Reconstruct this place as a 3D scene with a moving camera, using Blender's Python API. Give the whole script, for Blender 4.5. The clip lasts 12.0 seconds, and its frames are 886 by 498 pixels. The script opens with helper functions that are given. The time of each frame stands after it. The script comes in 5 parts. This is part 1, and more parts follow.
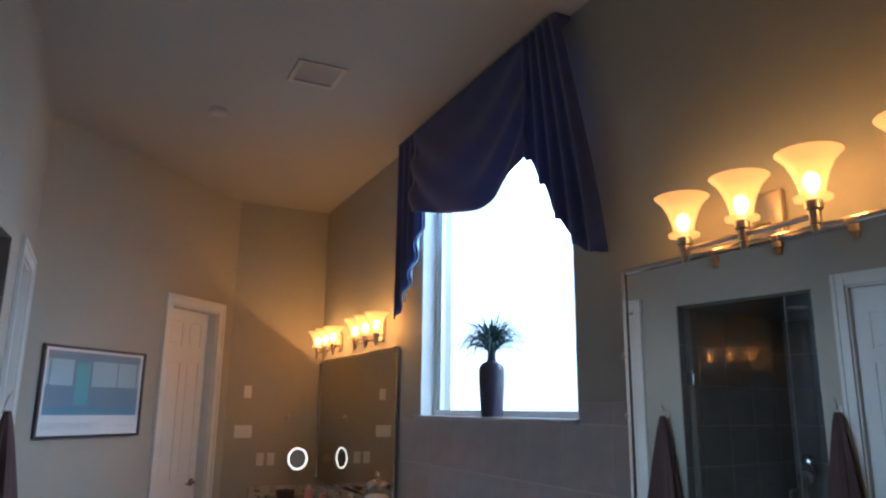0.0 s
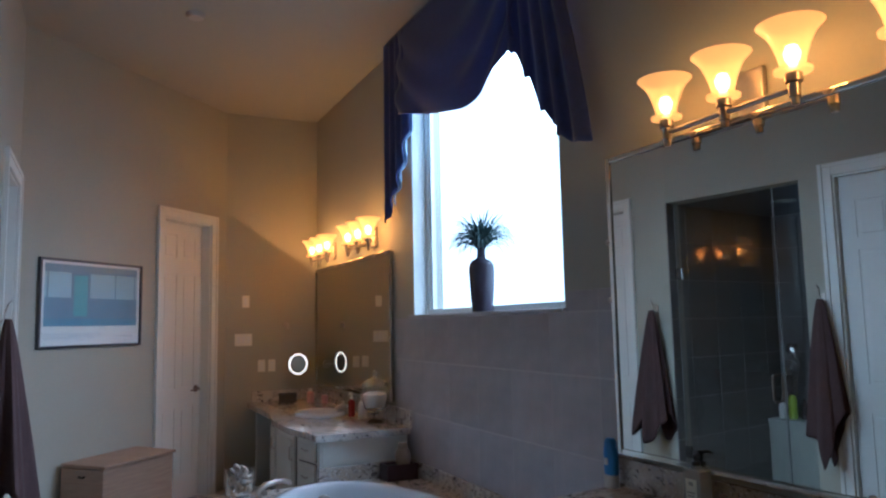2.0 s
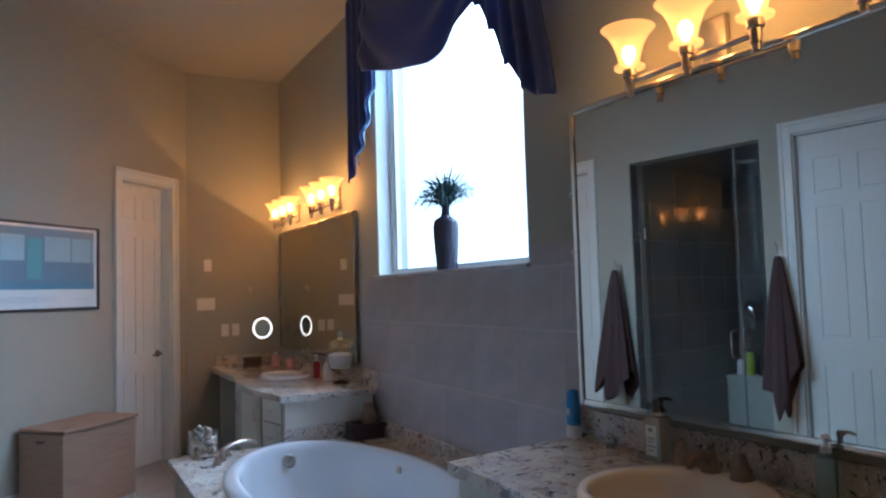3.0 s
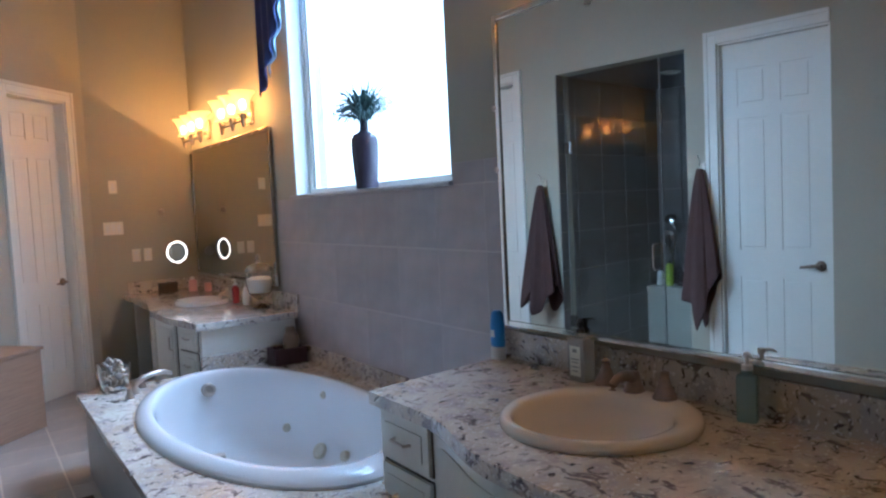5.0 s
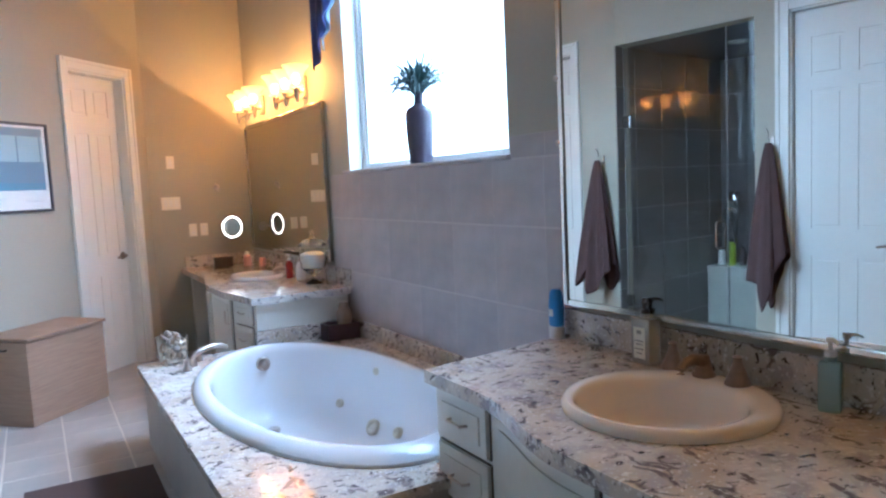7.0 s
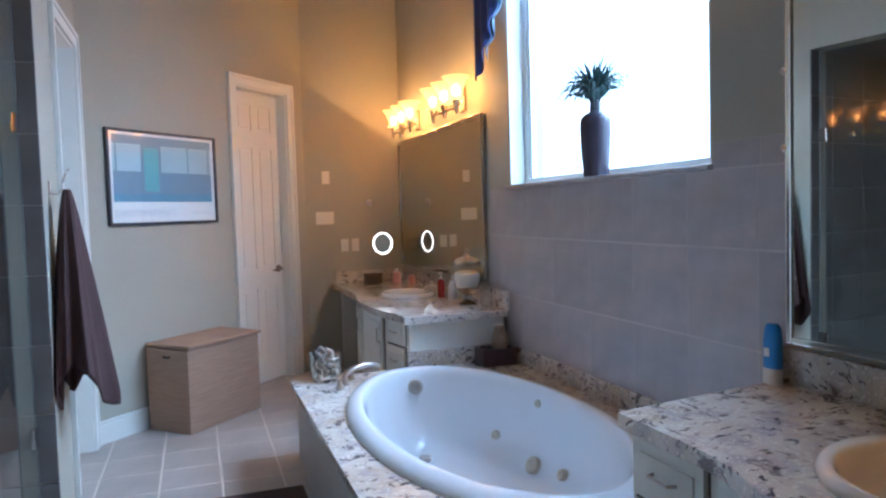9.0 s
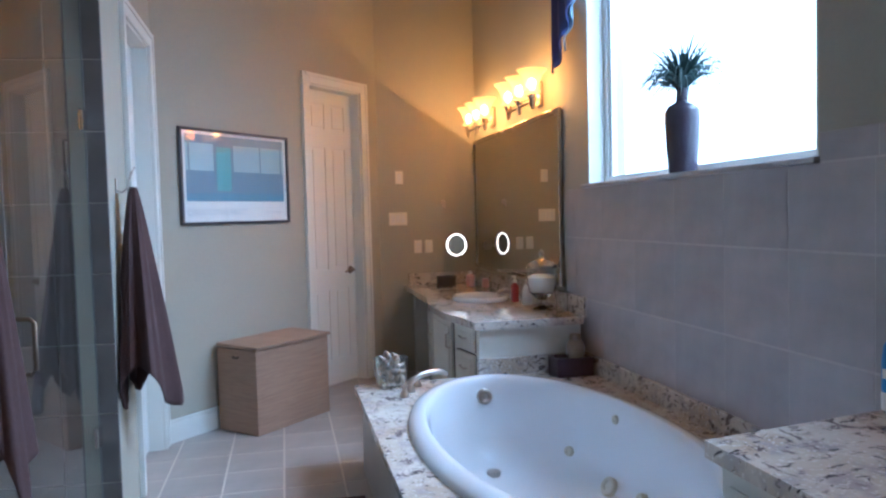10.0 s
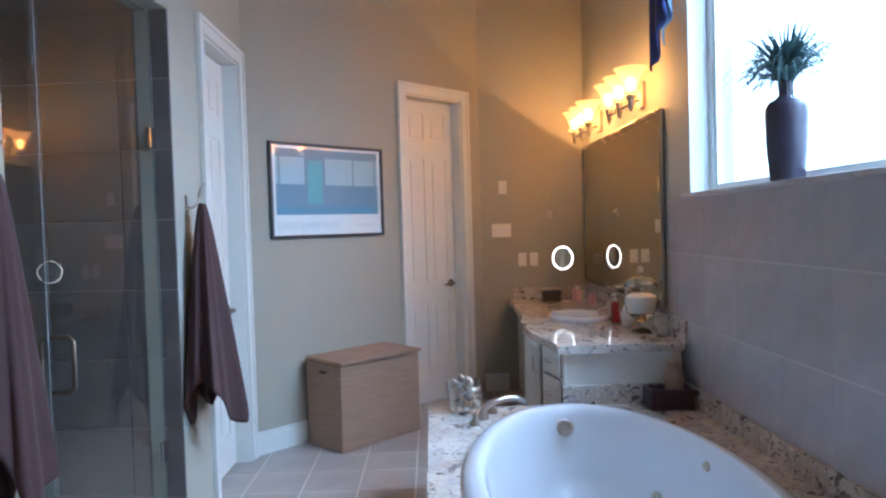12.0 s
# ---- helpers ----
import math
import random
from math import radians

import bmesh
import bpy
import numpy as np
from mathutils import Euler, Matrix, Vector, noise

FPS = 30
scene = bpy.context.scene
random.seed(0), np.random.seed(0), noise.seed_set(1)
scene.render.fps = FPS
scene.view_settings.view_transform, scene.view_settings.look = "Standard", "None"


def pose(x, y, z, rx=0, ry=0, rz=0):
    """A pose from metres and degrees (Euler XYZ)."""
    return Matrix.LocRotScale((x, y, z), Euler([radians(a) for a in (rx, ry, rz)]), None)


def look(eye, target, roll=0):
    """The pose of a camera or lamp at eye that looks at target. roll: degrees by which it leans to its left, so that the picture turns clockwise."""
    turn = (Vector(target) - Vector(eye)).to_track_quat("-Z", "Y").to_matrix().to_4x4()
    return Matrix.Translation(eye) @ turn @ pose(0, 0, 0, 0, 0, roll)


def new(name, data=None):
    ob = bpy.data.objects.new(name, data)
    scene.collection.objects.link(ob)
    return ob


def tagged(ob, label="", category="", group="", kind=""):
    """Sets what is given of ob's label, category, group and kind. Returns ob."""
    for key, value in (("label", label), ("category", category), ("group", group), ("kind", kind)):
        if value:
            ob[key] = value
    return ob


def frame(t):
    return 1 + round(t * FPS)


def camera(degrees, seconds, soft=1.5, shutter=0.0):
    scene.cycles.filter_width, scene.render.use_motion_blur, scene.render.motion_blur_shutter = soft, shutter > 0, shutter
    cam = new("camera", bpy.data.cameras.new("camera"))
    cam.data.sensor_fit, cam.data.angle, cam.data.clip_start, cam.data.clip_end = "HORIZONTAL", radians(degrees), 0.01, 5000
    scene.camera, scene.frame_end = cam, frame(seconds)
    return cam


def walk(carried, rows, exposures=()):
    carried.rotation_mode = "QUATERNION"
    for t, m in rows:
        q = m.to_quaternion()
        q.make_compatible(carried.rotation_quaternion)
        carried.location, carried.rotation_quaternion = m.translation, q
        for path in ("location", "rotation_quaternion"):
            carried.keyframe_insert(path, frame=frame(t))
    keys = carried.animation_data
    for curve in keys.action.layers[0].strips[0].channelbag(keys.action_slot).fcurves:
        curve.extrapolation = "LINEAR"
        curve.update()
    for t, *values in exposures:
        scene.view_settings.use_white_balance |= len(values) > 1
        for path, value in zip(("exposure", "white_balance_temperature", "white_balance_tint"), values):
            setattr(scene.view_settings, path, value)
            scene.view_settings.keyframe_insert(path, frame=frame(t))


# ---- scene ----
# ---------- camera and walk ----------
cam = camera(64.0, 12.0, soft=2.4)
PATH = [
    (0, (0.299, 0.073, 1.55), (1.142, 1.832, 1.994), 0.6),
    (0.5, (0.311, 0.065, 1.523), (1.145, 1.841, 1.912), 0.4),
    (1, (0.315, 0.047, 1.502), (1.146, 1.837, 1.826), -0.2),
    (1.5, (0.33, 0.043, 1.479), (1.172, 1.837, 1.744), -0.8),
    (2, (0.333, 0.048, 1.453), (1.202, 1.836, 1.662), -1.2),
    (2.5, (0.343, 0.053, 1.417), (1.25, 1.827, 1.582), -1.5),
    (3, (0.359, 0.069, 1.392), (1.313, 1.823, 1.511), -1.7),
    (5, (0.476, 0.191, 1.412), (1.593, 1.845, 1.285), -2.8),
    (5.5, (0.502, 0.276, 1.43), (1.641, 1.91, 1.246), -3.2),
    (6, (0.513, 0.328, 1.423), (1.644, 1.965, 1.216), -3.2),
    (6.5, (0.508, 0.287, 1.417), (1.577, 1.965, 1.213), -3.1),
    (7, (0.494, 0.273, 1.404), (1.488, 1.999, 1.219), -2.7),
    (9, (0.475, 0.627, 1.369), (1.132, 2.513, 1.262), -1.7),
    (9.5, (0.534, 0.728, 1.368), (1.079, 2.65, 1.263), -1.6),
    (10, (0.596, 0.808, 1.351), (1.032, 2.758, 1.258), -1.5),
    (10.5, (0.722, 0.886, 1.326), (1.036, 2.86, 1.252), -1.7),
    (11, (0.83, 0.998, 1.328), (1.035, 2.986, 1.266), -1.6),
    (11.5, (0.908, 1.038, 1.34), (1.024, 3.034, 1.285), -1.7),
    (12, (0.991, 1.01, 1.377), (1.024, 3.009, 1.316), -1.7),
]
RAISE = Vector((0, 0, 0.05))
EXPOSURES = [(0.0, -0.85, 4700, 8), (1.0, -0.97, 4680, 8), (1.5, -0.95, 4650, 8), (2.5, -0.76, 4600, 7), (3.0, -0.66, 4590, 7), (5.0, -0.06, 4560, 7), (6.0, 0.36, 4550, 7), (7.0, 0.54, 4550, 7), (9.0, 0.08, 4540, 7), (10.0, -0.02, 4540, 7), (12.0, 0.0, 4540, 7)]
walk(cam, [(t, look(Vector(eye) + RAISE, Vector(target) + RAISE, roll)) for t, eye, target, roll in PATH], EXPOSURES)

# ---------- plan ----------
W, L, FAR, BACK, CEIL = 2.335, -0.17, 7.12, -1.3, 3.62
DIAG = 5.69            # the slanting wall runs along y = x + DIAG
CORNER_L = L + DIAG    # where it leaves the west wall
CORNER_F = FAR - DIAG  # where it meets the far wall
COUNTER, COUNTER2, DECK = 0.815, 0.785, 0.47

# ---------- world and light ----------
world = bpy.data.worlds.new("world")
scene.world = world
world.use_nodes = True
wn = world.node_tree
sky = wn.nodes.new("ShaderNodeTexSky")
sky.sky_type, sky.sun_disc, sky.sun_elevation, sky.sun_rotation = "NISHITA", False, radians(71), radians(243)
wn.links.new(sky.outputs[0], wn.nodes["Background"].inputs[0])
wn.nodes["Background"].inputs[1].default_value = 0.15
sun = new("sun", bpy.data.lights.new("sun", "SUN"))
sun.data.energy, sun.data.angle, sun.data.color = 2.0, radians(0.53), (1, 0.95, 0.88)
sun.matrix_world = look((0, 0, 20), (6, 3, 0))


def window_light():
    lamp = new("window_daylight", bpy.data.lights.new("window_daylight", "AREA"))
    lamp.data.shape, lamp.data.size, lamp.data.size_y = "RECTANGLE", 3.0, 2.6
    lamp.data.energy, lamp.data.color = 350, (0.82, 0.92, 1.0)
    lamp.matrix_world = look((W + 0.95, 3.76, 3.75), (W - 0.3, 3.76, 2.0))


window_light()


def sky_backdrop():
    """A plain overcast brightness beyond the window."""
    m = bpy.data.materials.new("overcast_sky")
    m.use_nodes = True
    nt = m.node_tree
    nt.nodes.remove(nt.nodes["Principled BSDF"])
    e = nt.nodes.new("ShaderNodeEmission")
    e.inputs["Color"].default_value, e.inputs["Strength"].default_value = (0.84, 0.93, 1.0, 1), 5.0
    nt.links.new(e.outputs[0], nt.nodes["Material Output"].inputs["Surface"])
    me = bpy.data.meshes.new("backdrop")
    x = W + 2.6
    me.from_pydata([(x, -4, 1.35), (x, 14, 1.35), (x, 14, 9), (x, -4, 9)], [], [(0, 1, 2, 3)])
    me.materials.append(m)
    tagged(new("backdrop", me), "bright overcast sky beyond the window", "sky", kind="structure")


sky_backdrop()


def lamp_point(name, place, energy, colour, size):
    lamp = new(name, bpy.data.lights.new(name, "POINT"))
    lamp.data.energy, lamp.data.color, lamp.data.shadow_soft_size = energy, colour, size
    lamp.location = place
    return lamp


# ---------- materials ----------
def material(name, colour, rough=0.5, metal=0.0, grain=0.0, scale=20.0, bump=0.0, stain=0.0, stain_scale=2.0, random_tone=0.0, **extra):
    m = bpy.data.materials.new(name)
    m.use_nodes = True
    nt = m.node_tree
    b = nt.nodes["Principled BSDF"]
    b.inputs["Roughness"].default_value, b.inputs["Metallic"].default_value = rough, metal
    for key, value in extra.items():
        b.inputs[key.replace("_", " ")].default_value = value
    base = nt.nodes.new("ShaderNodeRGB")
    base.outputs[0].default_value = (*colour, 1)
    out = base.outputs[0]
    co = nt.nodes.new("ShaderNodeTexCoord")

    def tone(source, amount, last):
        mix = nt.nodes.new("ShaderNodeHueSaturation")
        ramp = nt.nodes.new("ShaderNodeMapRange")
        ramp.inputs["From Min"].default_value, ramp.inputs["From Max"].default_value = 0.25, 0.75
        ramp.inputs["To Min"].default_value, ramp.inputs["To Max"].default_value = 1 - amount, 1 + amount
        nt.links.new(source, ramp.inputs["Value"])
        nt.links.new(ramp.outputs[0], mix.inputs["Value"])
        nt.links.new(last, mix.inputs["Color"])
        return mix.outputs[0]

    def noise_at(s, detail=4):
        n = nt.nodes.new("ShaderNodeTexNoise")
        n.inputs["Scale"].default_value, n.inputs["Detail"].default_value = s, detail
        nt.links.new(co.outputs["Object"], n.inputs["Vector"])
        return n.outputs["Fac"]

    if grain:
        out = tone(noise_at(scale), grain, out)
    if stain:
        out = tone(noise_at(stain_scale, 3), stain, out)
    if random_tone:
        info = nt.nodes.new("ShaderNodeObjectInfo")
        out = tone(info.outputs["Random"], random_tone, out)
    nt.links.new(out, b.inputs["Base Color"])
    if bump:
        bp = nt.nodes.new("ShaderNodeBump")
        bp.inputs["Strength"].default_value, bp.inputs["Distance"].default_value = bump, 0.002
        nt.links.new(noise_at(scale * 2), bp.inputs["Height"])
        nt.links.new(bp.outputs[0], b.inputs["Normal"])
    return m


def granite_material():
    m = bpy.data.materials.new("granite")
    m.use_nodes = True
    nt = m.node_tree
    b = nt.nodes["Principled BSDF"]
    b.inputs["Roughness"].default_value, b.inputs["IOR"].default_value = 0.07, 1.58
    co = nt.nodes.new("ShaderNodeTexCoord")
    warp = nt.nodes.new("ShaderNodeTexNoise")
    warp.inputs["Scale"].default_value, warp.inputs["Detail"].default_value = 5.0, 3
    nt.links.new(co.outputs["Object"], warp.inputs["Vector"])
    add = nt.nodes.new("ShaderNodeVectorMath")
    add.operation = "MULTIPLY_ADD"
    nt.links.new(warp.outputs["Color"], add.inputs[0])
    add.inputs[1].default_value = (0.12, 0.12, 0.12)
    nt.links.new(co.outputs["Object"], add.inputs[2])

    def layer(scale, lo, hi, last, colour, detail=5.0, distortion=0.0, stretch=(1, 1, 1)):
        mp = nt.nodes.new("ShaderNodeMapping")
        mp.inputs["Scale"].default_value = stretch
        nt.links.new(add.outputs[0], mp.inputs["Vector"])
        n = nt.nodes.new("ShaderNodeTexNoise")
        n.inputs["Scale"].default_value, n.inputs["Detail"].default_value, n.inputs["Distortion"].default_value = scale, detail, distortion
        nt.links.new(mp.outputs[0], n.inputs["Vector"])
        r = nt.nodes.new("ShaderNodeMapRange")
        r.inputs["From Min"].default_value, r.inputs["From Max"].default_value = lo, hi
        nt.links.new(n.outputs["Fac"], r.inputs["Value"])
        mix = nt.nodes.new("ShaderNodeMix")
        mix.data_type = "RGBA"
        nt.links.new(r.outputs[0], mix.inputs["Factor"])
        if isinstance(last, tuple):
            mix.inputs[6].default_value = (*last, 1)
        else:
            nt.links.new(last, mix.inputs[6])
        mix.inputs[7].default_value = (*colour, 1)
        return mix.outputs[2]

    c = layer(4.0, 0.40, 0.65, (0.61, 0.57, 0.51), (0.47, 0.40, 0.315))
    c = layer(13.0, 0.50, 0.64, c, (0.42, 0.385, 0.37), 6)
    c = layer(20.0, 0.575, 0.65, c, (0.16, 0.135, 0.135), 6, 0.8, (1, 0.5, 1))
    c = layer(46.0, 0.595, 0.665, c, (0.07, 0.06, 0.07), 4, 0.5, (0.5, 1, 1))
    c = layer(80.0, 0.58, 0.70, c, (0.74, 0.71, 0.66), 2)
    nt.links.new(c, b.inputs["Base Color"])
    return m


def tile_material(name, colour, rough):
    return material(name, colour, rough, grain=0.10, scale=9.0, stain=0.10, stain_scale=1.6, random_tone=0.05, bump=0.12)


def wood_material():
    m = bpy.data.materials.new("hamper_wood")
    m.use_nodes = True
    nt = m.node_tree
    b = nt.nodes["Principled BSDF"]
    b.inputs["Roughness"].default_value = 0.55
    co = nt.nodes.new("ShaderNodeTexCoord")
    mp = nt.nodes.new("ShaderNodeMapping")
    mp.inputs["Scale"].default_value = (1.6, 1.6, 22)
    nt.links.new(co.outputs["Object"], mp.inputs["Vector"])
    n = nt.nodes.new("ShaderNodeTexNoise")
    n.inputs["Scale"].default_value, n.inputs["Detail"].default_value, n.inputs["Distortion"].default_value = 3.0, 8, 0.8
    nt.links.new(mp.outputs[0], n.inputs["Vector"])
    r = nt.nodes.new("ShaderNodeValToRGB")
    r.color_ramp.elements[0].position, r.color_ramp.elements[0].color = 0.3, (0.265, 0.170, 0.112, 1)
    r.color_ramp.elements[1].position, r.color_ramp.elements[1].color = 0.7, (0.335, 0.222, 0.150, 1)
    nt.links.new(n.outputs["Fac"], r.inputs["Fac"])
    nt.links.new(r.outputs[0], b.inputs["Base Color"])
    return m


def glass_material(name, tint, rough=0.0):
    m = bpy.data.materials.new(name)
    m.use_nodes = True
    b = m.node_tree.nodes["Principled BSDF"]
    b.inputs["Base Color"].default_value = (*tint, 1)
    b.inputs["Transmission Weight"].default_value, b.inputs["Roughness"].default_value, b.inputs["IOR"].default_value = 1.0, rough, 1.45
    return m


def emission_material(name, colour, strength):
    m = bpy.data.materials.new(name)
    m.use_nodes = True
    b = m.node_tree.nodes["Principled BSDF"]
    b.inputs["Base Color"].default_value = (*colour, 1)
    b.inputs["Emission Color"].default_value, b.inputs["Emission Strength"].default_value = (*colour, 1), strength
    return m


PAINT = material("wall_paint", (0.388, 0.372, 0.302), 0.75, grain=0.02, scale=60, bump=0.25, stain=0.03)
CEILING = material("ceiling_paint", (0.395, 0.378, 0.325), 0.85, grain=0.03, scale=80, bump=0.4)
WHITE = material("white_trim_paint", (0.70, 0.71, 0.665), 0.38, grain=0.015, scale=30, stain=0.02)
CABINET = material("cabinet_paint", (0.63, 0.625, 0.565), 0.4, grain=0.03, scale=25, stain=0.05)
# near-black brown: painted shade of drawer gaps, also plinth and mirror backing
DARK_FILL = material("gap_shade_and_plinth", (0.08, 0.07, 0.06), 0.9)
GRANITE = granite_material()
WALL_TILE = tile_material("taupe_wall_tile", (0.395, 0.362, 0.358), 0.34)
GROUT = material("grout", (0.52, 0.485, 0.46), 0.9, grain=0.1, scale=50)
SHOWER_TILE = tile_material("shower_tile", (0.17, 0.16, 0.152), 0.35)
SHOWER_GROUT = material("shower_grout", (0.45, 0.42, 0.39), 0.9, grain=0.1, scale=50)
FLOOR_TILE = tile_material("floor_tile", (0.36, 0.32, 0.285), 0.32)
FLOOR_GROUT = material("floor_grout", (0.62, 0.57, 0.50), 0.9, grain=0.1, scale=50)
PORCELAIN = material("white_porcelain", (0.69, 0.71, 0.735), 0.08, grain=0.01, scale=4)
BISQUE = material("bisque_porcelain", (0.80, 0.745, 0.68), 0.1, grain=0.01, scale=4)
JET = material("jet_plastic", (0.50, 0.47, 0.37), 0.3, grain=0.05, scale=30)
NICKEL = material("brushed_nickel", (0.55, 0.50, 0.45), 0.28, 1.0, grain=0.05, scale=80)
CHROME = material("chrome", (0.80, 0.80, 0.80), 0.08, 1.0)
BRONZE = material("dark_bronze", (0.22, 0.17, 0.13), 0.35, 1.0)
MIRROR = material("mirror_silver", (0.57, 0.58, 0.545), 0.005, 1.0)
GLASS = glass_material("clear_glass", (0.97, 0.99, 0.98))
SHOWER_GLASS = glass_material("shower_glass", (0.95, 0.965, 0.955))
WOOD = wood_material()
TOWEL = material("brown_terry", (0.070, 0.038, 0.036), 0.95, grain=0.22, scale=180, bump=1.0, stain=0.1, stain_scale=8)
VALANCE = material("navy_satin", (0.030, 0.046, 0.175), 0.5, grain=0.15, scale=40, stain=0.1, stain_scale=9, Sheen_Weight=0.25)


def let_light_through(m, colour, share):
    """Mixes some translucency into a cloth."""
    nt = m.node_tree
    t = nt.nodes.new("ShaderNodeBsdfTranslucent")
    t.inputs["Color"].default_value = (*colour, 1)
    mix = nt.nodes.new("ShaderNodeMixShader")
    mix.inputs[0].default_value = share
    nt.links.new(nt.nodes["Principled BSDF"].outputs[0], mix.inputs[1])
    nt.links.new(t.outputs[0], mix.inputs[2])
    nt.links.new(mix.outputs[0], nt.nodes["Material Output"].inputs["Surface"])


let_light_through(VALANCE, (0.08, 0.12, 0.34), 0.10)
LINING = material("valance_lining", (0.30, 0.42, 0.55), 0.6)
VASE = material("dark_vase_glaze", (0.045, 0.038, 0.055), 0.22, grain=0.15, scale=12)
LEAF = material("dark_leaf", (0.06, 0.105, 0.10), 0.5, grain=0.2, scale=30)
APRON = material("taupe_apron", (0.33, 0.29, 0.25), 0.45, grain=0.06, scale=10, stain=0.08)
SILL = material("sill_stone", (0.44, 0.41, 0.40), 0.3, grain=0.15, scale=25, stain=0.15, stain_scale=6)
MAT = material("bath_mat", (0.075, 0.045, 0.04), 0.95, grain=0.25, scale=150, bump=1.0)
BLACK = material("black_plastic", (0.02, 0.02, 0.022), 0.35)
FRAME_DARK = material("dark_frame", (0.05, 0.05, 0.06), 0.35)
PLATE = material("white_plate", (0.80, 0.77, 0.68), 0.35)


def shade_material():
    """Frosted amber glass that lets the bulb's light through."""
    m = bpy.data.materials.new("frosted_amber_glass")
    m.use_nodes = True
    b = m.node_tree.nodes["Principled BSDF"]
    b.inputs["Base Color"].default_value, b.inputs["Roughness"].default_value = (1.0, 0.70, 0.36, 1), 0.42
    b.inputs["Transmission Weight"].default_value, b.inputs["IOR"].default_value = 0.85, 1.12
    b.inputs["Emission Color"].default_value, b.inputs["Emission Strength"].default_value = (1.0, 0.44, 0.10, 1), 1.9
    clear = m.node_tree.nodes.new("ShaderNodeBsdfTransparent")
    clear.inputs["Color"].default_value = (1.0, 0.86, 0.62, 1)
    mix = m.node_tree.nodes.new("ShaderNodeMixShader")
    mix.inputs[0].default_value = 0.58
    m.node_tree.links.new(b.outputs[0], mix.inputs[1])
    m.node_tree.links.new(clear.outputs[0], mix.inputs[2])
    m.node_tree.links.new(mix.outputs[0], m.node_tree.nodes["Material Output"].inputs["Surface"])
    return m


SHADE = shade_material()
BULB = emission_material("lamp_bulb", (1.0, 0.47, 0.11), 60.0)
RING = emission_material("ring_light", (1.0, 0.80, 0.58), 5.0)


# ---------- mesh helpers ----------
def box(bm, x0, y0, z0, x1, y1, z1, bevel=0.0, m=None):
    made = bmesh.ops.create_cube(bm, size=1)["verts"]
    lo = Vector((min(x0, x1), min(y0, y1), min(z0, z1)))
    hi = Vector((max(x0, x1), max(y0, y1), max(z0, z1)))
    for v in made:
        v.co = Vector([(lo[i] + hi[i]) / 2 + v.co[i] * (hi[i] - lo[i]) for i in range(3)])
    if bevel:
        edges = list({e for v in made for e in v.link_edges})
        made = list({v for f in bmesh.ops.bevel(bm, geom=edges, offset=bevel, segments=2, affect="EDGES", profile=0.6)["faces"] for v in f.verts} | {v for v in made if v.is_valid})
    if m is not None:
        bmesh.ops.transform(bm, matrix=m, verts=[v for v in made if v.is_valid])
    return bm


def lathe(bm, profile, at=(0, 0, 0), segments=24, sx=1.0, sy=1.0, m=None):
    rings = []
    for r, z in profile:
        ring = []
        for i in range(segments):
            a = 2 * math.pi * i / segments
            p = Vector((at[0] + sx * r * math.cos(a), at[1] + sy * r * math.sin(a), at[2] + z))
            ring.append(bm.verts.new(m @ p if m is not None else p))
        rings.append(ring)
    for a, b in zip(rings, rings[1:]):
        for i in range(segments):
            j = (i + 1) % segments
            bm.faces.new((a[i], a[j], b[j], b[i]))
    closed = profile[0] == profile[-1]
    if profile[0][0] > 1e-4 and not closed:
        bm.faces.new(rings[0][::-1])
    if profile[-1][0] > 1e-4 and not closed:
        bm.faces.new(rings[-1])
    bmesh.ops.remove_doubles(bm, verts=[v for ring in rings for v in ring], dist=1e-6)
    return bm


def tube(bm, points, radius, segments=10):
    pts = [Vector(p) for p in points]
    rings = []
    for i, p in enumerate(pts):
        way = (pts[min(i + 1, len(pts) - 1)] - pts[max(i - 1, 0)]).normalized()
        side = way.cross(Vector((0, 0, 1)) if abs(way.z) < 0.9 else Vector((1, 0, 0))).normalized()
        up = side.cross(way)
        r = radius[i] if isinstance(radius, (list, tuple)) else radius
        rings.append([bm.verts.new(p + r * (math.cos(a) * side + math.sin(a) * up)) for a in [2 * math.pi * k / segments for k in range(segments)]])
    for a, b in zip(rings, rings[1:]):
        for i in range(segments):
            j = (i + 1) % segments
            bm.faces.new((a[i], a[j], b[j], b[i]))
    bm.faces.new(rings[0][::-1])
    bm.faces.new(rings[-1])
    return bm


def prism(bm, outline, z0, z1):
    """A flat outline pulled up from z0 to z1."""
    low = [bm.verts.new((x, y, z0)) for x, y in outline]
    top = [bm.verts.new((x, y, z1)) for x, y in outline]
    bm.faces.new(low[::-1])
    bm.faces.new(top)
    n = len(outline)
    for i in range(n):
        j = (i + 1) % n
        bm.faces.new((low[i], low[j], top[j], top[i]))
    return bm


def mesh_of(name, bm, mat, smooth=False):
    bmesh.ops.recalc_face_normals(bm, faces=bm.faces)
    me = bpy.data.meshes.new(name)
    bm.to_mesh(me)
    bm.free()
    me.materials.append(mat)
    if smooth:
        me.shade_smooth()
        me.set_sharp_from_angle(angle=radians(40))
    return me


def part(name, bm, mat, parent=None, label="", smooth=False):
    ob = new(name, mesh_of(name, bm, mat, smooth))
    ob.parent = parent
    if label:
        ob["label"] = label
    return ob


def thing(name, place, label, category, group="", turn=0.0):
    ob = new(name)
    ob.matrix_world = pose(*place, 0, 0, turn)
    ob.empty_display_size = 0.05
    return tagged(ob, label, category, group)


def structure(name, bm, mat, label, category, smooth=False):
    return tagged(part(name, bm, mat, smooth=smooth), label, category, kind="structure")


def B():
    return bmesh.new()


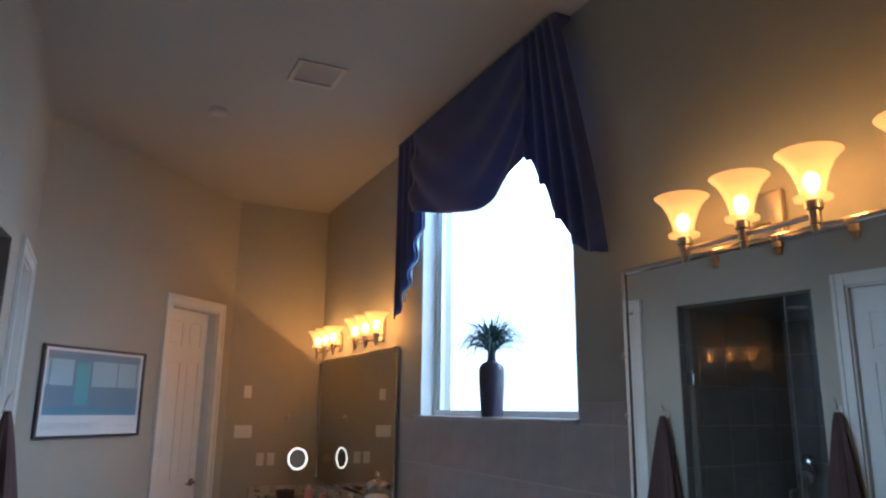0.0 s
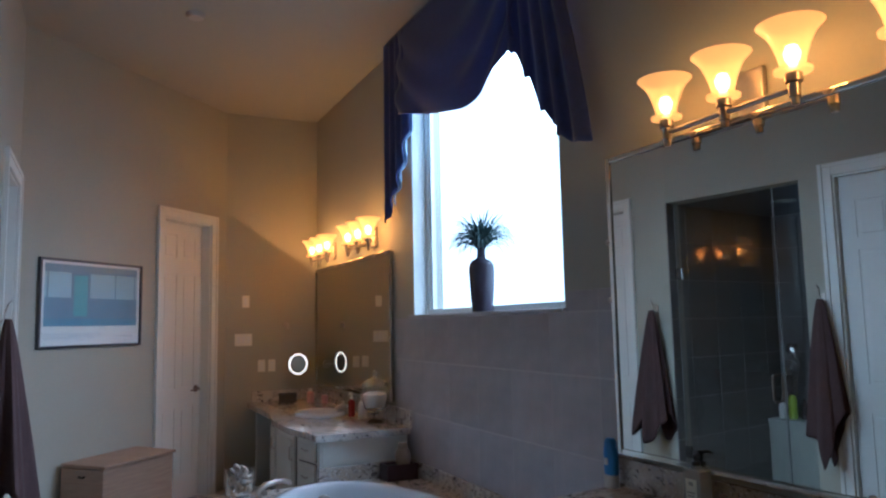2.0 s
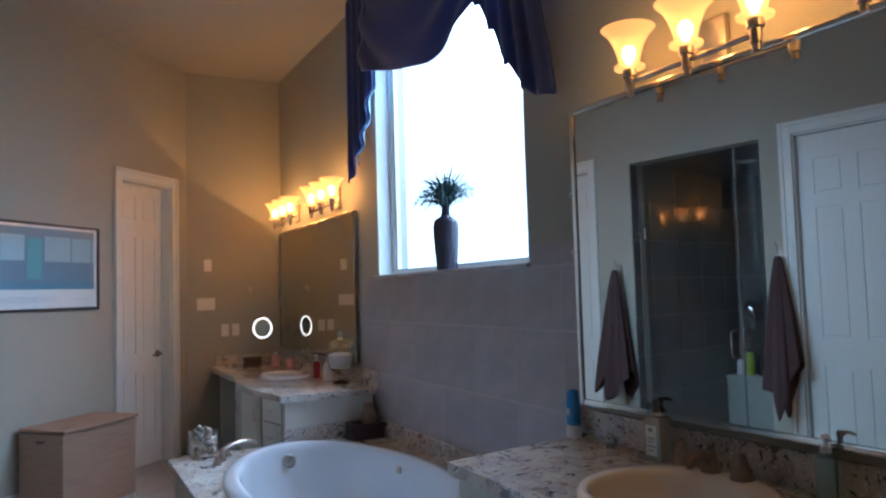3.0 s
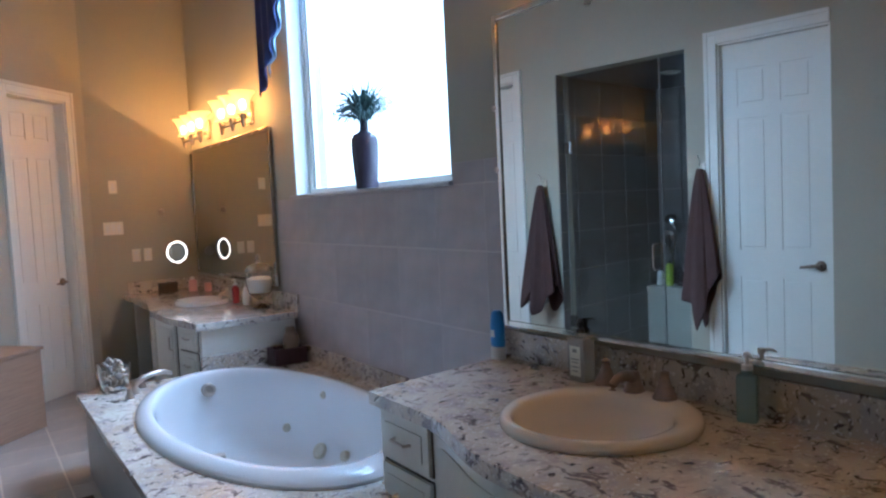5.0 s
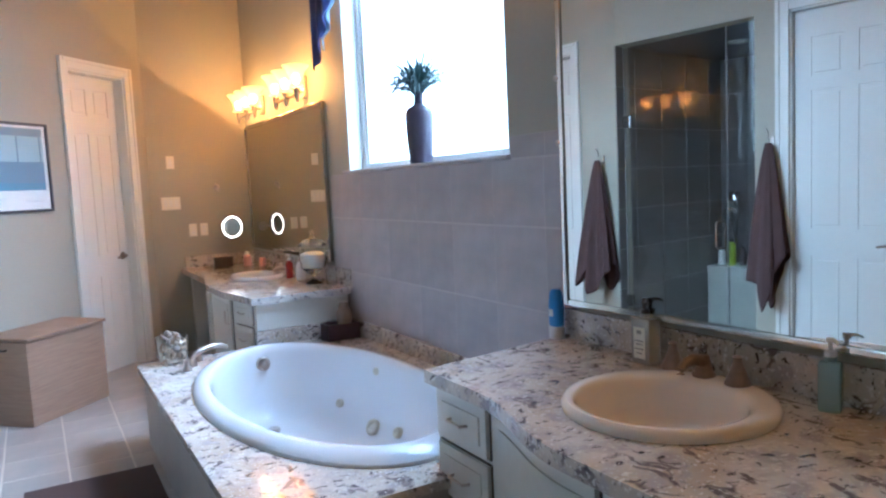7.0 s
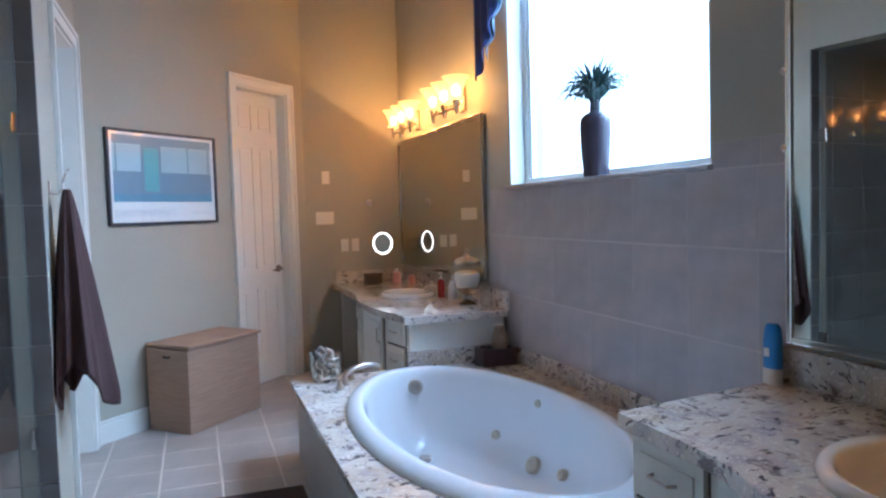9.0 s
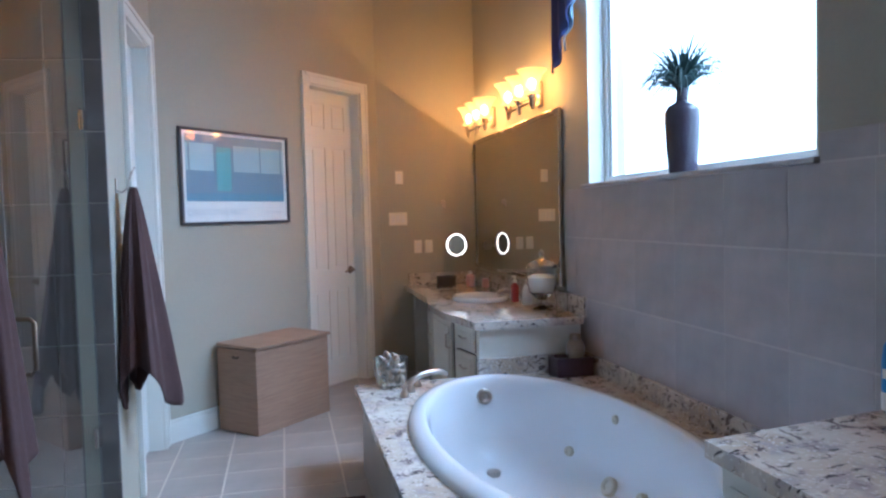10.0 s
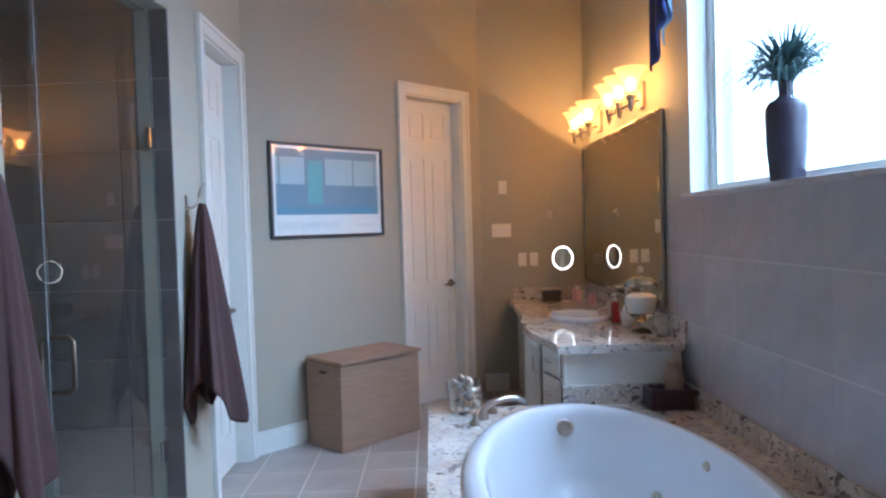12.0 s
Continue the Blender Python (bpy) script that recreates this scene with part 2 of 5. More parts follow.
DIAG_M = pose(L, CORNER_L, 0, 0, 0, 45)   # local x along the slanting wall, y into it

# ---------- setting ----------
WIN_Y0, WIN_Y1, WIN_Z0, WIN_Z1 = 2.84, 4.66, 1.56, 3.35
SH_Y0, SH_Y1, SH_TOP, SH_X = 3.165, 4.27, 2.45, -1.77      # shower recess in the west wall
D1_Y0, D1_Y1, D3_Y0, D3_Y1, DOOR_H, DOOR_H3 = 4.735, 5.42, 2.235, 2.935, 2.47, 2.44
# south of the shower's far jamb the west wall swings outwards a little
SWING = pose(L, SH_Y1, 0) @ pose(0, 0, 0, 0, 0, -6) @ pose(-L, -SH_Y1, 0)


def walls():
    bm = B()
    box(bm, W, BACK, 0, W + 0.24, WIN_Y0, CEIL)
    box(bm, W, WIN_Y1, 0, W + 0.24, FAR + 0.2, CEIL)
    box(bm, W, WIN_Y0, 0, W + 0.24, WIN_Y1, WIN_Z0)
    box(bm, W, WIN_Y0, WIN_Z1, W + 0.24, WIN_Y1, CEIL)
    structure("wall_east", bm, PAINT, "taupe painted wall with a tall window over the tub", "wall")
    bm = B()
    box(bm, CORNER_F - 0.3, FAR, 0, W, FAR + 0.2, CEIL)
    structure("wall_north", bm, PAINT, "taupe painted wall beside the far vanity", "wall")
    bm = B()
    box(bm, L - 1.2, BACK - 0.2, 0, W + 0.24, BACK, CEIL)
    structure("wall_south", bm, PAINT, "plain taupe painted wall closing the room", "wall")
    bm = B()
    t = L - 0.16
    box(bm, t, BACK - 0.2, 0, L, D3_Y0, CEIL, m=SWING)
    box(bm, t, D3_Y0, DOOR_H3, L, D3_Y1, CEIL, m=SWING)
    box(bm, t, D3_Y1, 0, L, SH_Y0, CEIL, m=SWING)
    box(bm, t, SH_Y0, SH_TOP, L, SH_Y1, CEIL, m=SWING)
    box(bm, t, SH_Y1, 0, L, D1_Y0, CEIL)
    box(bm, t, D1_Y0, DOOR_H, L, D1_Y1, CEIL)
    box(bm, t, D1_Y1, 0, L, CORNER_L, CEIL)
    structure("wall_west", bm, PAINT, "pale taupe wall with two doors and a shower recess", "wall")
    bm = B()
    length = (CORNER_F - L) * math.sqrt(2)
    d0, d1 = D2_S0, D2_S1
    box(bm, -0.1, 0, 0, d0, 0.16, CEIL, m=DIAG_M)
    box(bm, d0, 0, DOOR_H, d1, 0.16, CEIL, m=DIAG_M)
    box(bm, d1, 0, 0, length + 0.1, 0.16, CEIL, m=DIAG_M)
    structure("wall_slanting", bm, PAINT, "pale taupe slanting wall with a picture and a door", "wall")
    bm = B()
    box(bm, L - 2.4, BACK - 0.2, CEIL, W + 0.24, FAR + 0.2, CEIL + 0.15)
    structure("ceiling", bm, CEILING, "high plain pale textured ceiling", "ceiling")
    bm = B()
    box(bm, L - 2.4, BACK - 0.2, -0.12, W + 0.24, FAR + 0.2, -0.0015)
    return structure("floor", bm, FLOOR_GROUT, "beige ceramic tile floor with pale grout", "floor")


D2_S0, D2_S1 = 1.40, 2.03
floor = walls()


def panel_door(name, width, height, m, label, knob_side, rows=((0.09, 0.33), (0.40, 0.81), (0.87, 0.955)), mat=WHITE):
    """A six-panel door; local x across, y into the wall, z up."""
    door = thing(name, (0, 0, 0), label, "door")
    door["kind"] = "structure"
    door.matrix_world = m
    bm = B()
    box(bm, 0.004, 0.0062, 0.008, width - 0.004, 0.045, height - 0.004)
    part("leaf", bm, mat, door)
    stile, mid = width * 0.155, width * 0.13
    pw = (width - 2 * stile - mid) / 2
    zs = [0.0] + [z for r in rows for z in r] + [1.0]
    bm = B()
    for x0, x1 in ((0.004, stile), (stile + pw, stile + pw + mid), (width - stile, width - 0.004)):
        box(bm, x0, 0, 0.008, x1, 0.012, height - 0.004)
    for i in range(0, len(zs), 2):
        for k in range(2):
            x0 = stile + k * (pw + mid)
            box(bm, x0, 0, max(0.008, zs[i] * height), x0 + pw, 0.012, min(height - 0.004, zs[i + 1] * height))
    part("rails", bm, mat, door)
    for z0, z1 in rows:
        for k in range(2):
            x0 = stile + k * (pw + mid)
            bm = B()
            box(bm, x0 + 0.022, 0.002, z0 * height + 0.022, x0 + pw - 0.022, 0.011, z1 * height - 0.022, 0.0035)
            part("panel", bm, mat, door)
    s = 1 if knob_side > 0 else -1
    kx = width - 0.065 if s > 0 else 0.065
    bm = B()
    lathe(bm, [(0.0, 0), (0.032, 0.002), (0.03, 0.01), (0.012, 0.014), (0.011, 0.045), (0.0, 0.046)], m=pose(kx, 0, 0.96, 90))
    tube(bm, [(kx, -0.042, 0.96), (kx - s * 0.03, -0.05, 0.962), (kx - s * 0.07, -0.048, 0.958), (kx - s * 0.11, -0.044, 0.952)], [0.011, 0.011, 0.009, 0.007])
    part("door_handle", bm, BRONZE, door, "dark lever handle", True)
    return door


def casing(name, width, height, m, depth=0.16, label="white painted door casing", near_trim=True):
    ob = thing(name, (0, 0, 0), label, "door casing")
    ob["kind"] = "structure"
    ob.matrix_world = m
    c = 0.085
    for x0, x1, z0, z1, nm in ((-c, 0, 0, height + c, "side_trim"), (width, width + c, 0, height + c, "side_trim"), (0, width, height, height + c, "head_trim")):
        if x0 < 0 and not near_trim:
            continue
        bm = B()
        box(bm, x0, -0.018, z0, x1, 0, z1, 0.004)
        inner = 0.028
        if nm == "side_trim":
            box(bm, (x0 if x0 < 0 else x1 - inner), -0.026, z0, (x0 + inner if x0 < 0 else x1), -0.017, z1, 0.003)
        else:
            box(bm, x0 - (0.05 if near_trim else 0), -0.026, z1 - inner, x1 + 0.05, -0.017, z1 - 0.001, 0.003)
        part(nm, bm, WHITE, ob)
    bm = B()
    box(bm, 0.0, 0.001, 0, 0.012, depth, height)
    box(bm, width - 0.012, 0.001, 0, width, depth, height)
    box(bm, 0.012, 0.001, height - 0.012, width - 0.012, depth, height)
    part("jamb", bm, WHITE, ob)
    return ob


def doors():
    # local x along the wall as seen from the room; y away from the room
    m1 = pose(L, D1_Y0, 0, 0, 0, 90)
    casing("door_casing_1", D1_Y1 - D1_Y0, DOOR_H, m1)
    panel_door("door_1", D1_Y1 - D1_Y0 - 0.03, DOOR_H - 0.015, m1 @ pose(0.015, 0.09, 0), "white six-panel door, closed, in the west wall", 1)
    m3 = SWING @ pose(L, D3_Y0, 0, 0, 0, 90)
    casing("door_casing_3", D3_Y1 - D3_Y0, DOOR_H3, m3, near_trim=False)
    panel_door("door_3", D3_Y1 - D3_Y0 - 0.03, DOOR_H3 - 0.015, m3 @ pose(0.015, 0.03, 0), "white six-panel door, closed, beside the shower", -1, ((0.07, 0.36), (0.435, 0.795), (0.83, 0.93)))
    m2 = DIAG_M @ pose(D2_S0, 0, 0)
    casing("door_casing_2", D2_S1 - D2_S0, DOOR_H, m2)
    panel_door("door_2", D2_S1 - D2_S0 - 0.03, DOOR_H - 0.015, m2 @ pose(0.015, 0.09, 0), "white tall panel door, closed, in the slanting wall", 1)


doors()


def baseboards():
    def strip(name, x0, x1, m):
        bm = B()
        box(bm, x0, -0.014, 0, x1, 0, 0.125, 0.003)
        box(bm, x0, -0.009, 0.125, x1, 0, 0.15, 0.003)
        ob = structure(name, bm, WHITE, "white painted baseboard with a moulded top", "baseboard")
        ob.matrix_world = m
    strip("baseboard", 0.0, D2_S0 - 0.087, DIAG_M)
    strip("baseboard", 0.0, W - CORNER_F - 0.7, pose(CORNER_F, FAR, 0))


baseboards()


def window():
    win = thing("window_1", (0, 0, 0), "tall white-framed window with a grey stone sill", "window")
    win["kind"] = "structure"
    x0, x1 = W + 0.10, W + 0.16
    bm = B()
    f = 0.055
    box(bm, x0, WIN_Y0, WIN_Z0, x1, WIN_Y0 + f, WIN_Z1, 0.004)
    box(bm, x0, WIN_Y1 - f, WIN_Z0, x1, WIN_Y1, WIN_Z1, 0.004)
    box(bm, x0, WIN_Y0 + f, WIN_Z0, x1, WIN_Y1 - f, WIN_Z0 + f * 0.8, 0.004)
    box(bm, x0, WIN_Y0 + f, WIN_Z1 - f, x1, WIN_Y1 - f, WIN_Z1, 0.004)
    part("window_frame", bm, WHITE, win)
    bm = B()
    g = f + 0.012
    for a, b in ((WIN_Y0 + f, WIN_Y0 + g + 0.016), (WIN_Y1 - g - 0.016, WIN_Y1 - f)):
        box(bm, x0 + 0.012, a, WIN_Z0 + f * 0.8, x1 - 0.012, b, WIN_Z1 - f, 0.003)
    part("sash", bm, WHITE, win)
    bm = B()
    box(bm, x0 + 0.027, WIN_Y0 + f, WIN_Z0 + f * 0.8, x0 + 0.033, WIN_Y1 - f, WIN_Z1 - f)
    pane = part("pane", bm, GLASS, win)
    pane.visible_shadow = False
    bm = B()
    box(bm, W - 0.03, WIN_Y0 - 0.012, WIN_Z0 - 0.016, W + 0.10, WIN_Y1 + 0.05, WIN_Z0 + 0.006, 0.005)
    part("window_sill", bm, SILL, win, "grey stone window sill")
    bm = B()
    box(bm, W + 0.001, WIN_Y1 - 0.012, WIN_Z0 + 0.007, W + 0.10, WIN_Y1 + 0.0, WIN_Z1)
    box(bm, W + 0.001, WIN_Y0, WIN_Z0 + 0.007, W + 0.10, WIN_Y0 + 0.012, WIN_Z1)
    part("reveal", bm, WHITE, win)


window()


def ellipse_outline(cx, cy, rx, ry, n=48):
    return [(cx + rx * math.cos(2 * math.pi * i / n), cy + ry * math.sin(2 * math.pi * i / n)) for i in range(n)]


def slab_with_hole(bm, outline, hole, z0, z1):
    """A slab whose top and underside are bridged between an outline and an oval hole."""
    def loop(points, z):
        vs = [bm.verts.new((x, y, z)) for x, y in points]
        return vs, [bm.edges.new((vs[i], vs[(i + 1) % len(vs)])) for i in range(len(vs))]
    for z in (z0, z1):
        o, oe = loop(outline, z)
        h, he = loop(hole, z)
        bmesh.ops.triangle_fill(bm, edges=oe + he, use_beauty=True)
        if z == z0:
            o0, h0 = o, h
    for a, b in ((o0, o), (h0, h)):
        for i in range(len(a)):
            j = (i + 1) % len(a)
            bm.faces.new((a[i], a[j], b[j], b[i]))


TUB = (1.64, 3.545, 0.56, 1.115)


def tub_area():
    cx, cy, rx, ry = TUB
    deck = thing("tub_deck", (0, 0, 0), "granite-topped tub surround with a panelled front", "tub deck")
    y0, y1 = 2.27, 4.735
    outline = [(0.95, y0), (1.655, y0), (1.655, 2.41), (W - 0.022, 2.41), (W - 0.022, y1), (0.95, y1)]
    bm = B()
    slab_with_hole(bm, outline, ellipse_outline(cx, cy, rx - 0.035, ry - 0.035), DECK - 0.035, DECK)
    round_edges = [e for e in bm.edges if len(e.link_faces) == 2 and e.calc_face_angle(0) > 1.2 and all(((v.co.x - cx) / rx) ** 2 + ((v.co.y - cy) / ry) ** 2 > 1.02 for v in e.verts)]
    bmesh.ops.bevel(bm, geom=round_edges, offset=0.0165, segments=7, affect="EDGES")
    part("deck_top", bm, GRANITE, deck, smooth=True)
    bm = B()
    box(bm, 0.985, y0 + 0.03, 0, 1.0, y1 - 0.02, DECK - 0.036)
    box(bm, 1.0, y0 + 0.03, 0, 1.65, y0 + 0.045, DECK - 0.036)
    box(bm, 1.0, y1 - 0.035, 0, 1.62, y1 - 0.02, DECK - 0.036)
    part("apron", bm, APRON, deck)
    bm = B()
    box(bm, 1.66, y1 - 0.024, DECK - 0.01, W - 0.024, y1, DECK + 0.10, 0.003)
    part("splash", bm, GRANITE, deck)
    bm = B()
    box(bm, W - 0.022, 2.41, DECK - 0.01, W - 0.001, y1, DECK + 0.10, 0.003)
    part("splash", bm, GRANITE, deck)
    tub = thing("bathtub", (cx, cy, DECK), "white oval drop-in whirlpool bathtub set in granite", "bathtub")
    bm = B()
    seg = 64
    prof = [(1.0, 0.0), (1.0, 0.012), (0.985, 0.024), (0.955, 0.036), (0.925, 0.044), (0.90, 0.047), (0.88, 0.044), (0.865, 0.030), (0.855, 0.005), (0.85, -0.04), (0.83, -0.15), (0.80, -0.28), (0.73, -0.37), (0.60, -0.41), (0.3, -0.425), (0.0, -0.43)]
    rings = []
    for s, z in prof:
        ring = []
        for i in range(seg):
            a = 2 * math.pi * i / seg
            inset = (1 - s)
            ring.append(bm.verts.new(((rx - inset * 0.62) * math.cos(a) if s > 0.01 else 0, (ry - inset * 1.05) * math.sin(a) if s > 0.01 else 0, z)) if s > 0.31 else bm.verts.new((rx * s * 0.5 * math.cos(a), ry * s * 0.6 * math.sin(a), z)))
        rings.append(ring)
    for a, b in zip(rings, rings[1:]):
        for i in range(seg):
            j = (i + 1) % seg
            bm.faces.new((a[i], a[j], b[j], b[i]))
    bmesh.ops.remove_doubles(bm, verts=bm.verts, dist=1e-5)
    part("shell", bm, PORCELAIN, tub, smooth=True)

    def fitting(name, x, y, z, r, mat, label, up=0.35, lift=0.024):
        """A round fitting on the inner side of the shell."""
        n = Vector((-x / rx ** 2, -y / ry ** 2, 0))
        n = (n.normalized() + Vector((0, 0, up))).normalized()
        x, y = x + lift * n.x, y + lift * n.y
        m = Matrix.Translation((x, y, z)) @ n.to_track_quat("Z", "Y").to_matrix().to_4x4()
        bm = B()
        lathe(bm, [(0.0, -0.03), (r, -0.03), (r, 0.006), (r * 0.85, 0.012), (r * 0.5, 0.012), (r * 0.4, 0.006), (0.0, 0.006)], m=m, segments=20)
        part(name, bm, mat, tub, label, True)
    fitting("overflow_plate", -0.015, 0.985, -0.055, 0.042, NICKEL, "brushed nickel overflow plate", 0.15, 0.045)
    fitting("jet", 0.345, 0.59, -0.275, 0.026, JET, "cream whirlpool jet")
    fitting("suction_plate", 0.395, 0.245, -0.335, 0.045, JET, "cream suction cover", 0.6)
    fitting("jet", 0.43, -0.005, -0.305, 0.028, JET, "cream whirlpool jet")
    fitting("jet", 0.468, 0.30, -0.045, 0.022, JET, "cream whirlpool jet", 0.15)
    bm = B()
    lathe(bm, [(0.0, -0.03), (0.036, -0.03), (0.036, 0.0), (0.034, 0.008), (0.0, 0.012)], at=(-0.035, 0.72, -0.395))
    part("drain", bm, NICKEL, tub, "metal drain", True)


tub_area()


def vanity_front(y, bow_c, bow_w, x_flat, x_bow):
    u = abs(y - bow_c) / bow_w
    return x_flat if u >= 1 else x_flat + (x_bow - x_flat) * (0.5 + 0.5 * math.cos(math.pi * max(0.0, (u - 0.25) / 0.75)))


def sink(name, cx, cy, rx, ry, z, mat, label):
    s = thing(name, (cx, cy, z), label, "sink")
    # rings from the outer lip over the crest into the bowl, which sits towards the front
    prof = [(1.0, 0.001, 0), (1.005, 0.008, 0), (1.0, 0.018, 0), (0.975, 0.027, 0), (0.94, 0.031, 0.02), (0.86, 0.030, 0.06), (0.815, 0.026, 0.09), (0.785, 0.014, 0.10), (0.765, -0.015, 0.10), (0.73, -0.07, 0.10), (0.65, -0.115, 0.10), (0.48, -0.14, 0.10), (0.22, -0.148, 0.10), (0.07, -0.15, 0.10)]
    bm = B()
    rings, seg = [], 56
    for k, z1, back in prof:
        rings.append([bm.verts.new((rx * (k * math.cos(2 * math.pi * i / seg) - back), ry * k * math.sin(2 * math.pi * i / seg), z1)) for i in range(seg)])
    for a, b in zip(rings, rings[1:]):
        for i in range(seg):
            bm.faces.new((a[i], a[(i + 1) % seg], b[(i + 1) % seg], b[i]))
    bm.faces.new(rings[-1])
    part("bowl", bm, mat, s, smooth=True)
    bm = B()
    lathe(bm, [(0.0, 0.0), (0.024, 0.0), (0.022, 0.005), (0.0, 0.006)], at=(-0.1 * rx, 0, -0.1505))
    part("drain", bm, NICKEL, s, "metal drain", True)
    return s


def vanity(name, top_name, z, y0, y1, bow_c, bow_w, x_flat, x_bow, hole, body_y, label, end_skew=0.0):
    """A counter along the east wall with a bowed front over a painted cabinet."""
    n = 40
    front = [(vanity_front(y0 + (y1 - y0) * i / n, bow_c, bow_w, x_flat, x_bow), y0 + (y1 - y0) * i / n) for i in range(n + 1)]
    outline = [(W - 0.022, y0)] + front + [(W - 0.022, y1 + end_skew)]
    top = thing(top_name, (0, 0, 0), "speckled beige granite vanity top with a bowed front edge", "countertop")
    bm = B()
    slab_with_hole(bm, outline, hole, z - 0.045, z)
    edges = [e for e in bm.edges if len(e.link_faces) == 2 and e.calc_face_angle(0) > 1.2 and all(min((v.co.xy - Vector(h)).length for h in hole) > 0.004 for v in e.verts)]
    bmesh.ops.bevel(bm, geom=edges, offset=0.0215, segments=8, affect="EDGES")
    part("slab", bm, GRANITE, top, smooth=True)
    bm = B()
    box(bm, W - 0.022, y0, z - 0.01, W - 0.002, y1 + end_skew, z + 0.115, 0.003)
    part("backsplash", bm, GRANITE, top)
    cab = thing(name, (0, 0, 0), label, "vanity cabinet")
    b0, b1 = body_y
    inset = 0.035
    m = 30
    fr = [(vanity_front(b0 + (b1 - b0) * i / m, bow_c, bow_w, x_flat, x_bow) + inset, b0 + (b1 - b0) * i / m) for i in range(m + 1)]
    bm = B()
    prism(bm, [(W - 0.03, b0)] + fr + [(W - 0.03, b1)], 0.09, z - 0.20)
    part("body", bm, CABINET, cab)
    bm = B()
    prism(bm, fr + [(x + 0.018, y) for x, y in fr[::-1]], z - 0.20, z - 0.033)
    part("front_rail", bm, CABINET, cab)
    for ya, yb, xs in ((b0, b0 + 0.018, fr[0][0]), (b1 - 0.018, b1, fr[-1][0])):
        bm = B()
        box(bm, xs + 0.019, ya, z - 0.20, W - 0.03, yb, z - 0.033)
        part("side_rail", bm, CABINET, cab)
    bm = B()
    prism(bm, [(W - 0.03, b0 + 0.02)] + [(x + 0.06, y) for x, y in fr[1:-1]] + [(W - 0.03, b1 - 0.02)], 0.0, 0.09)
    part("plinth", bm, DARK_FILL, cab)
    return top, cab, (lambda y: vanity_front(y, bow_c, bow_w, x_flat, x_bow) + inset)


def drawer(cab, front_x, y0, y1, z0, z1, name="drawer"):
    """A drawer or door front laid on the cabinet, with a handle."""
    n = 8
    bm = B()
    ys = [y0 + (y1 - y0) * i / n for i in range(n + 1)]
    outline = [(front_x(y) - 0.018, y) for y in ys] + [(front_x(y) + 0.004, y) for y in ys[::-1]]
    prism(bm, outline, z0, z1)
    d = part(name, bm, CABINET, cab)
    # dark sheet behind the front, painting the shade of the gap around it
    bm = B()
    g = 0.006
    outline = [(front_x(y) - 0.004, y) for y in [y0 - g] + ys + [y1 + g]] + [(front_x(y) + 0.003, y) for y in [y1 + g] + ys[::-1] + [y0 - g]]
    prism(bm, outline, z0 - g, z1 + g)
    part("gap", bm, DARK_FILL, d)
    bm = B()
    i0, i1 = y0 + 0.035, y1 - 0.035
    ys2 = [i0 + (i1 - i0) * i / n for i in range(n + 1)]
    if z1 - z0 > 0.1:
        prism(bm, [(front_x(y) - 0.023, y) for y in ys2] + [(front_x(y) - 0.017, y) for y in ys2[::-1]], z0 + 0.035, z1 - 0.035)
        part("raised_field", bm, CABINET, d)
    bm = B()
    yc, zc = (y0 + y1) / 2, (z0 + z1) / 2
    if name == "cabinet_door":
        yc, zc = y0 + 0.03, z1 - 0.12
        x = front_x(yc) - 0.018
        tube(bm, [(x, yc, zc - 0.05), (x - 0.026, yc, zc - 0.042), (x - 0.026, yc, zc + 0.042), (x, yc, zc + 0.05)], 0.005, 8)
    else:
        x = front_x(yc) - 0.020
        tube(bm, [(x, yc - 0.05, zc), (x - 0.026, yc - 0.042, zc), (x - 0.026, yc + 0.042, zc), (x, yc + 0.05, zc)], 0.005, 8)
    part("handle", bm, NICKEL, d, "brushed nickel pull", True)


S1 = (1.955, 1.62, 0.285, 0.288)
S2 = (1.98, 5.80, 0.20, 0.25)


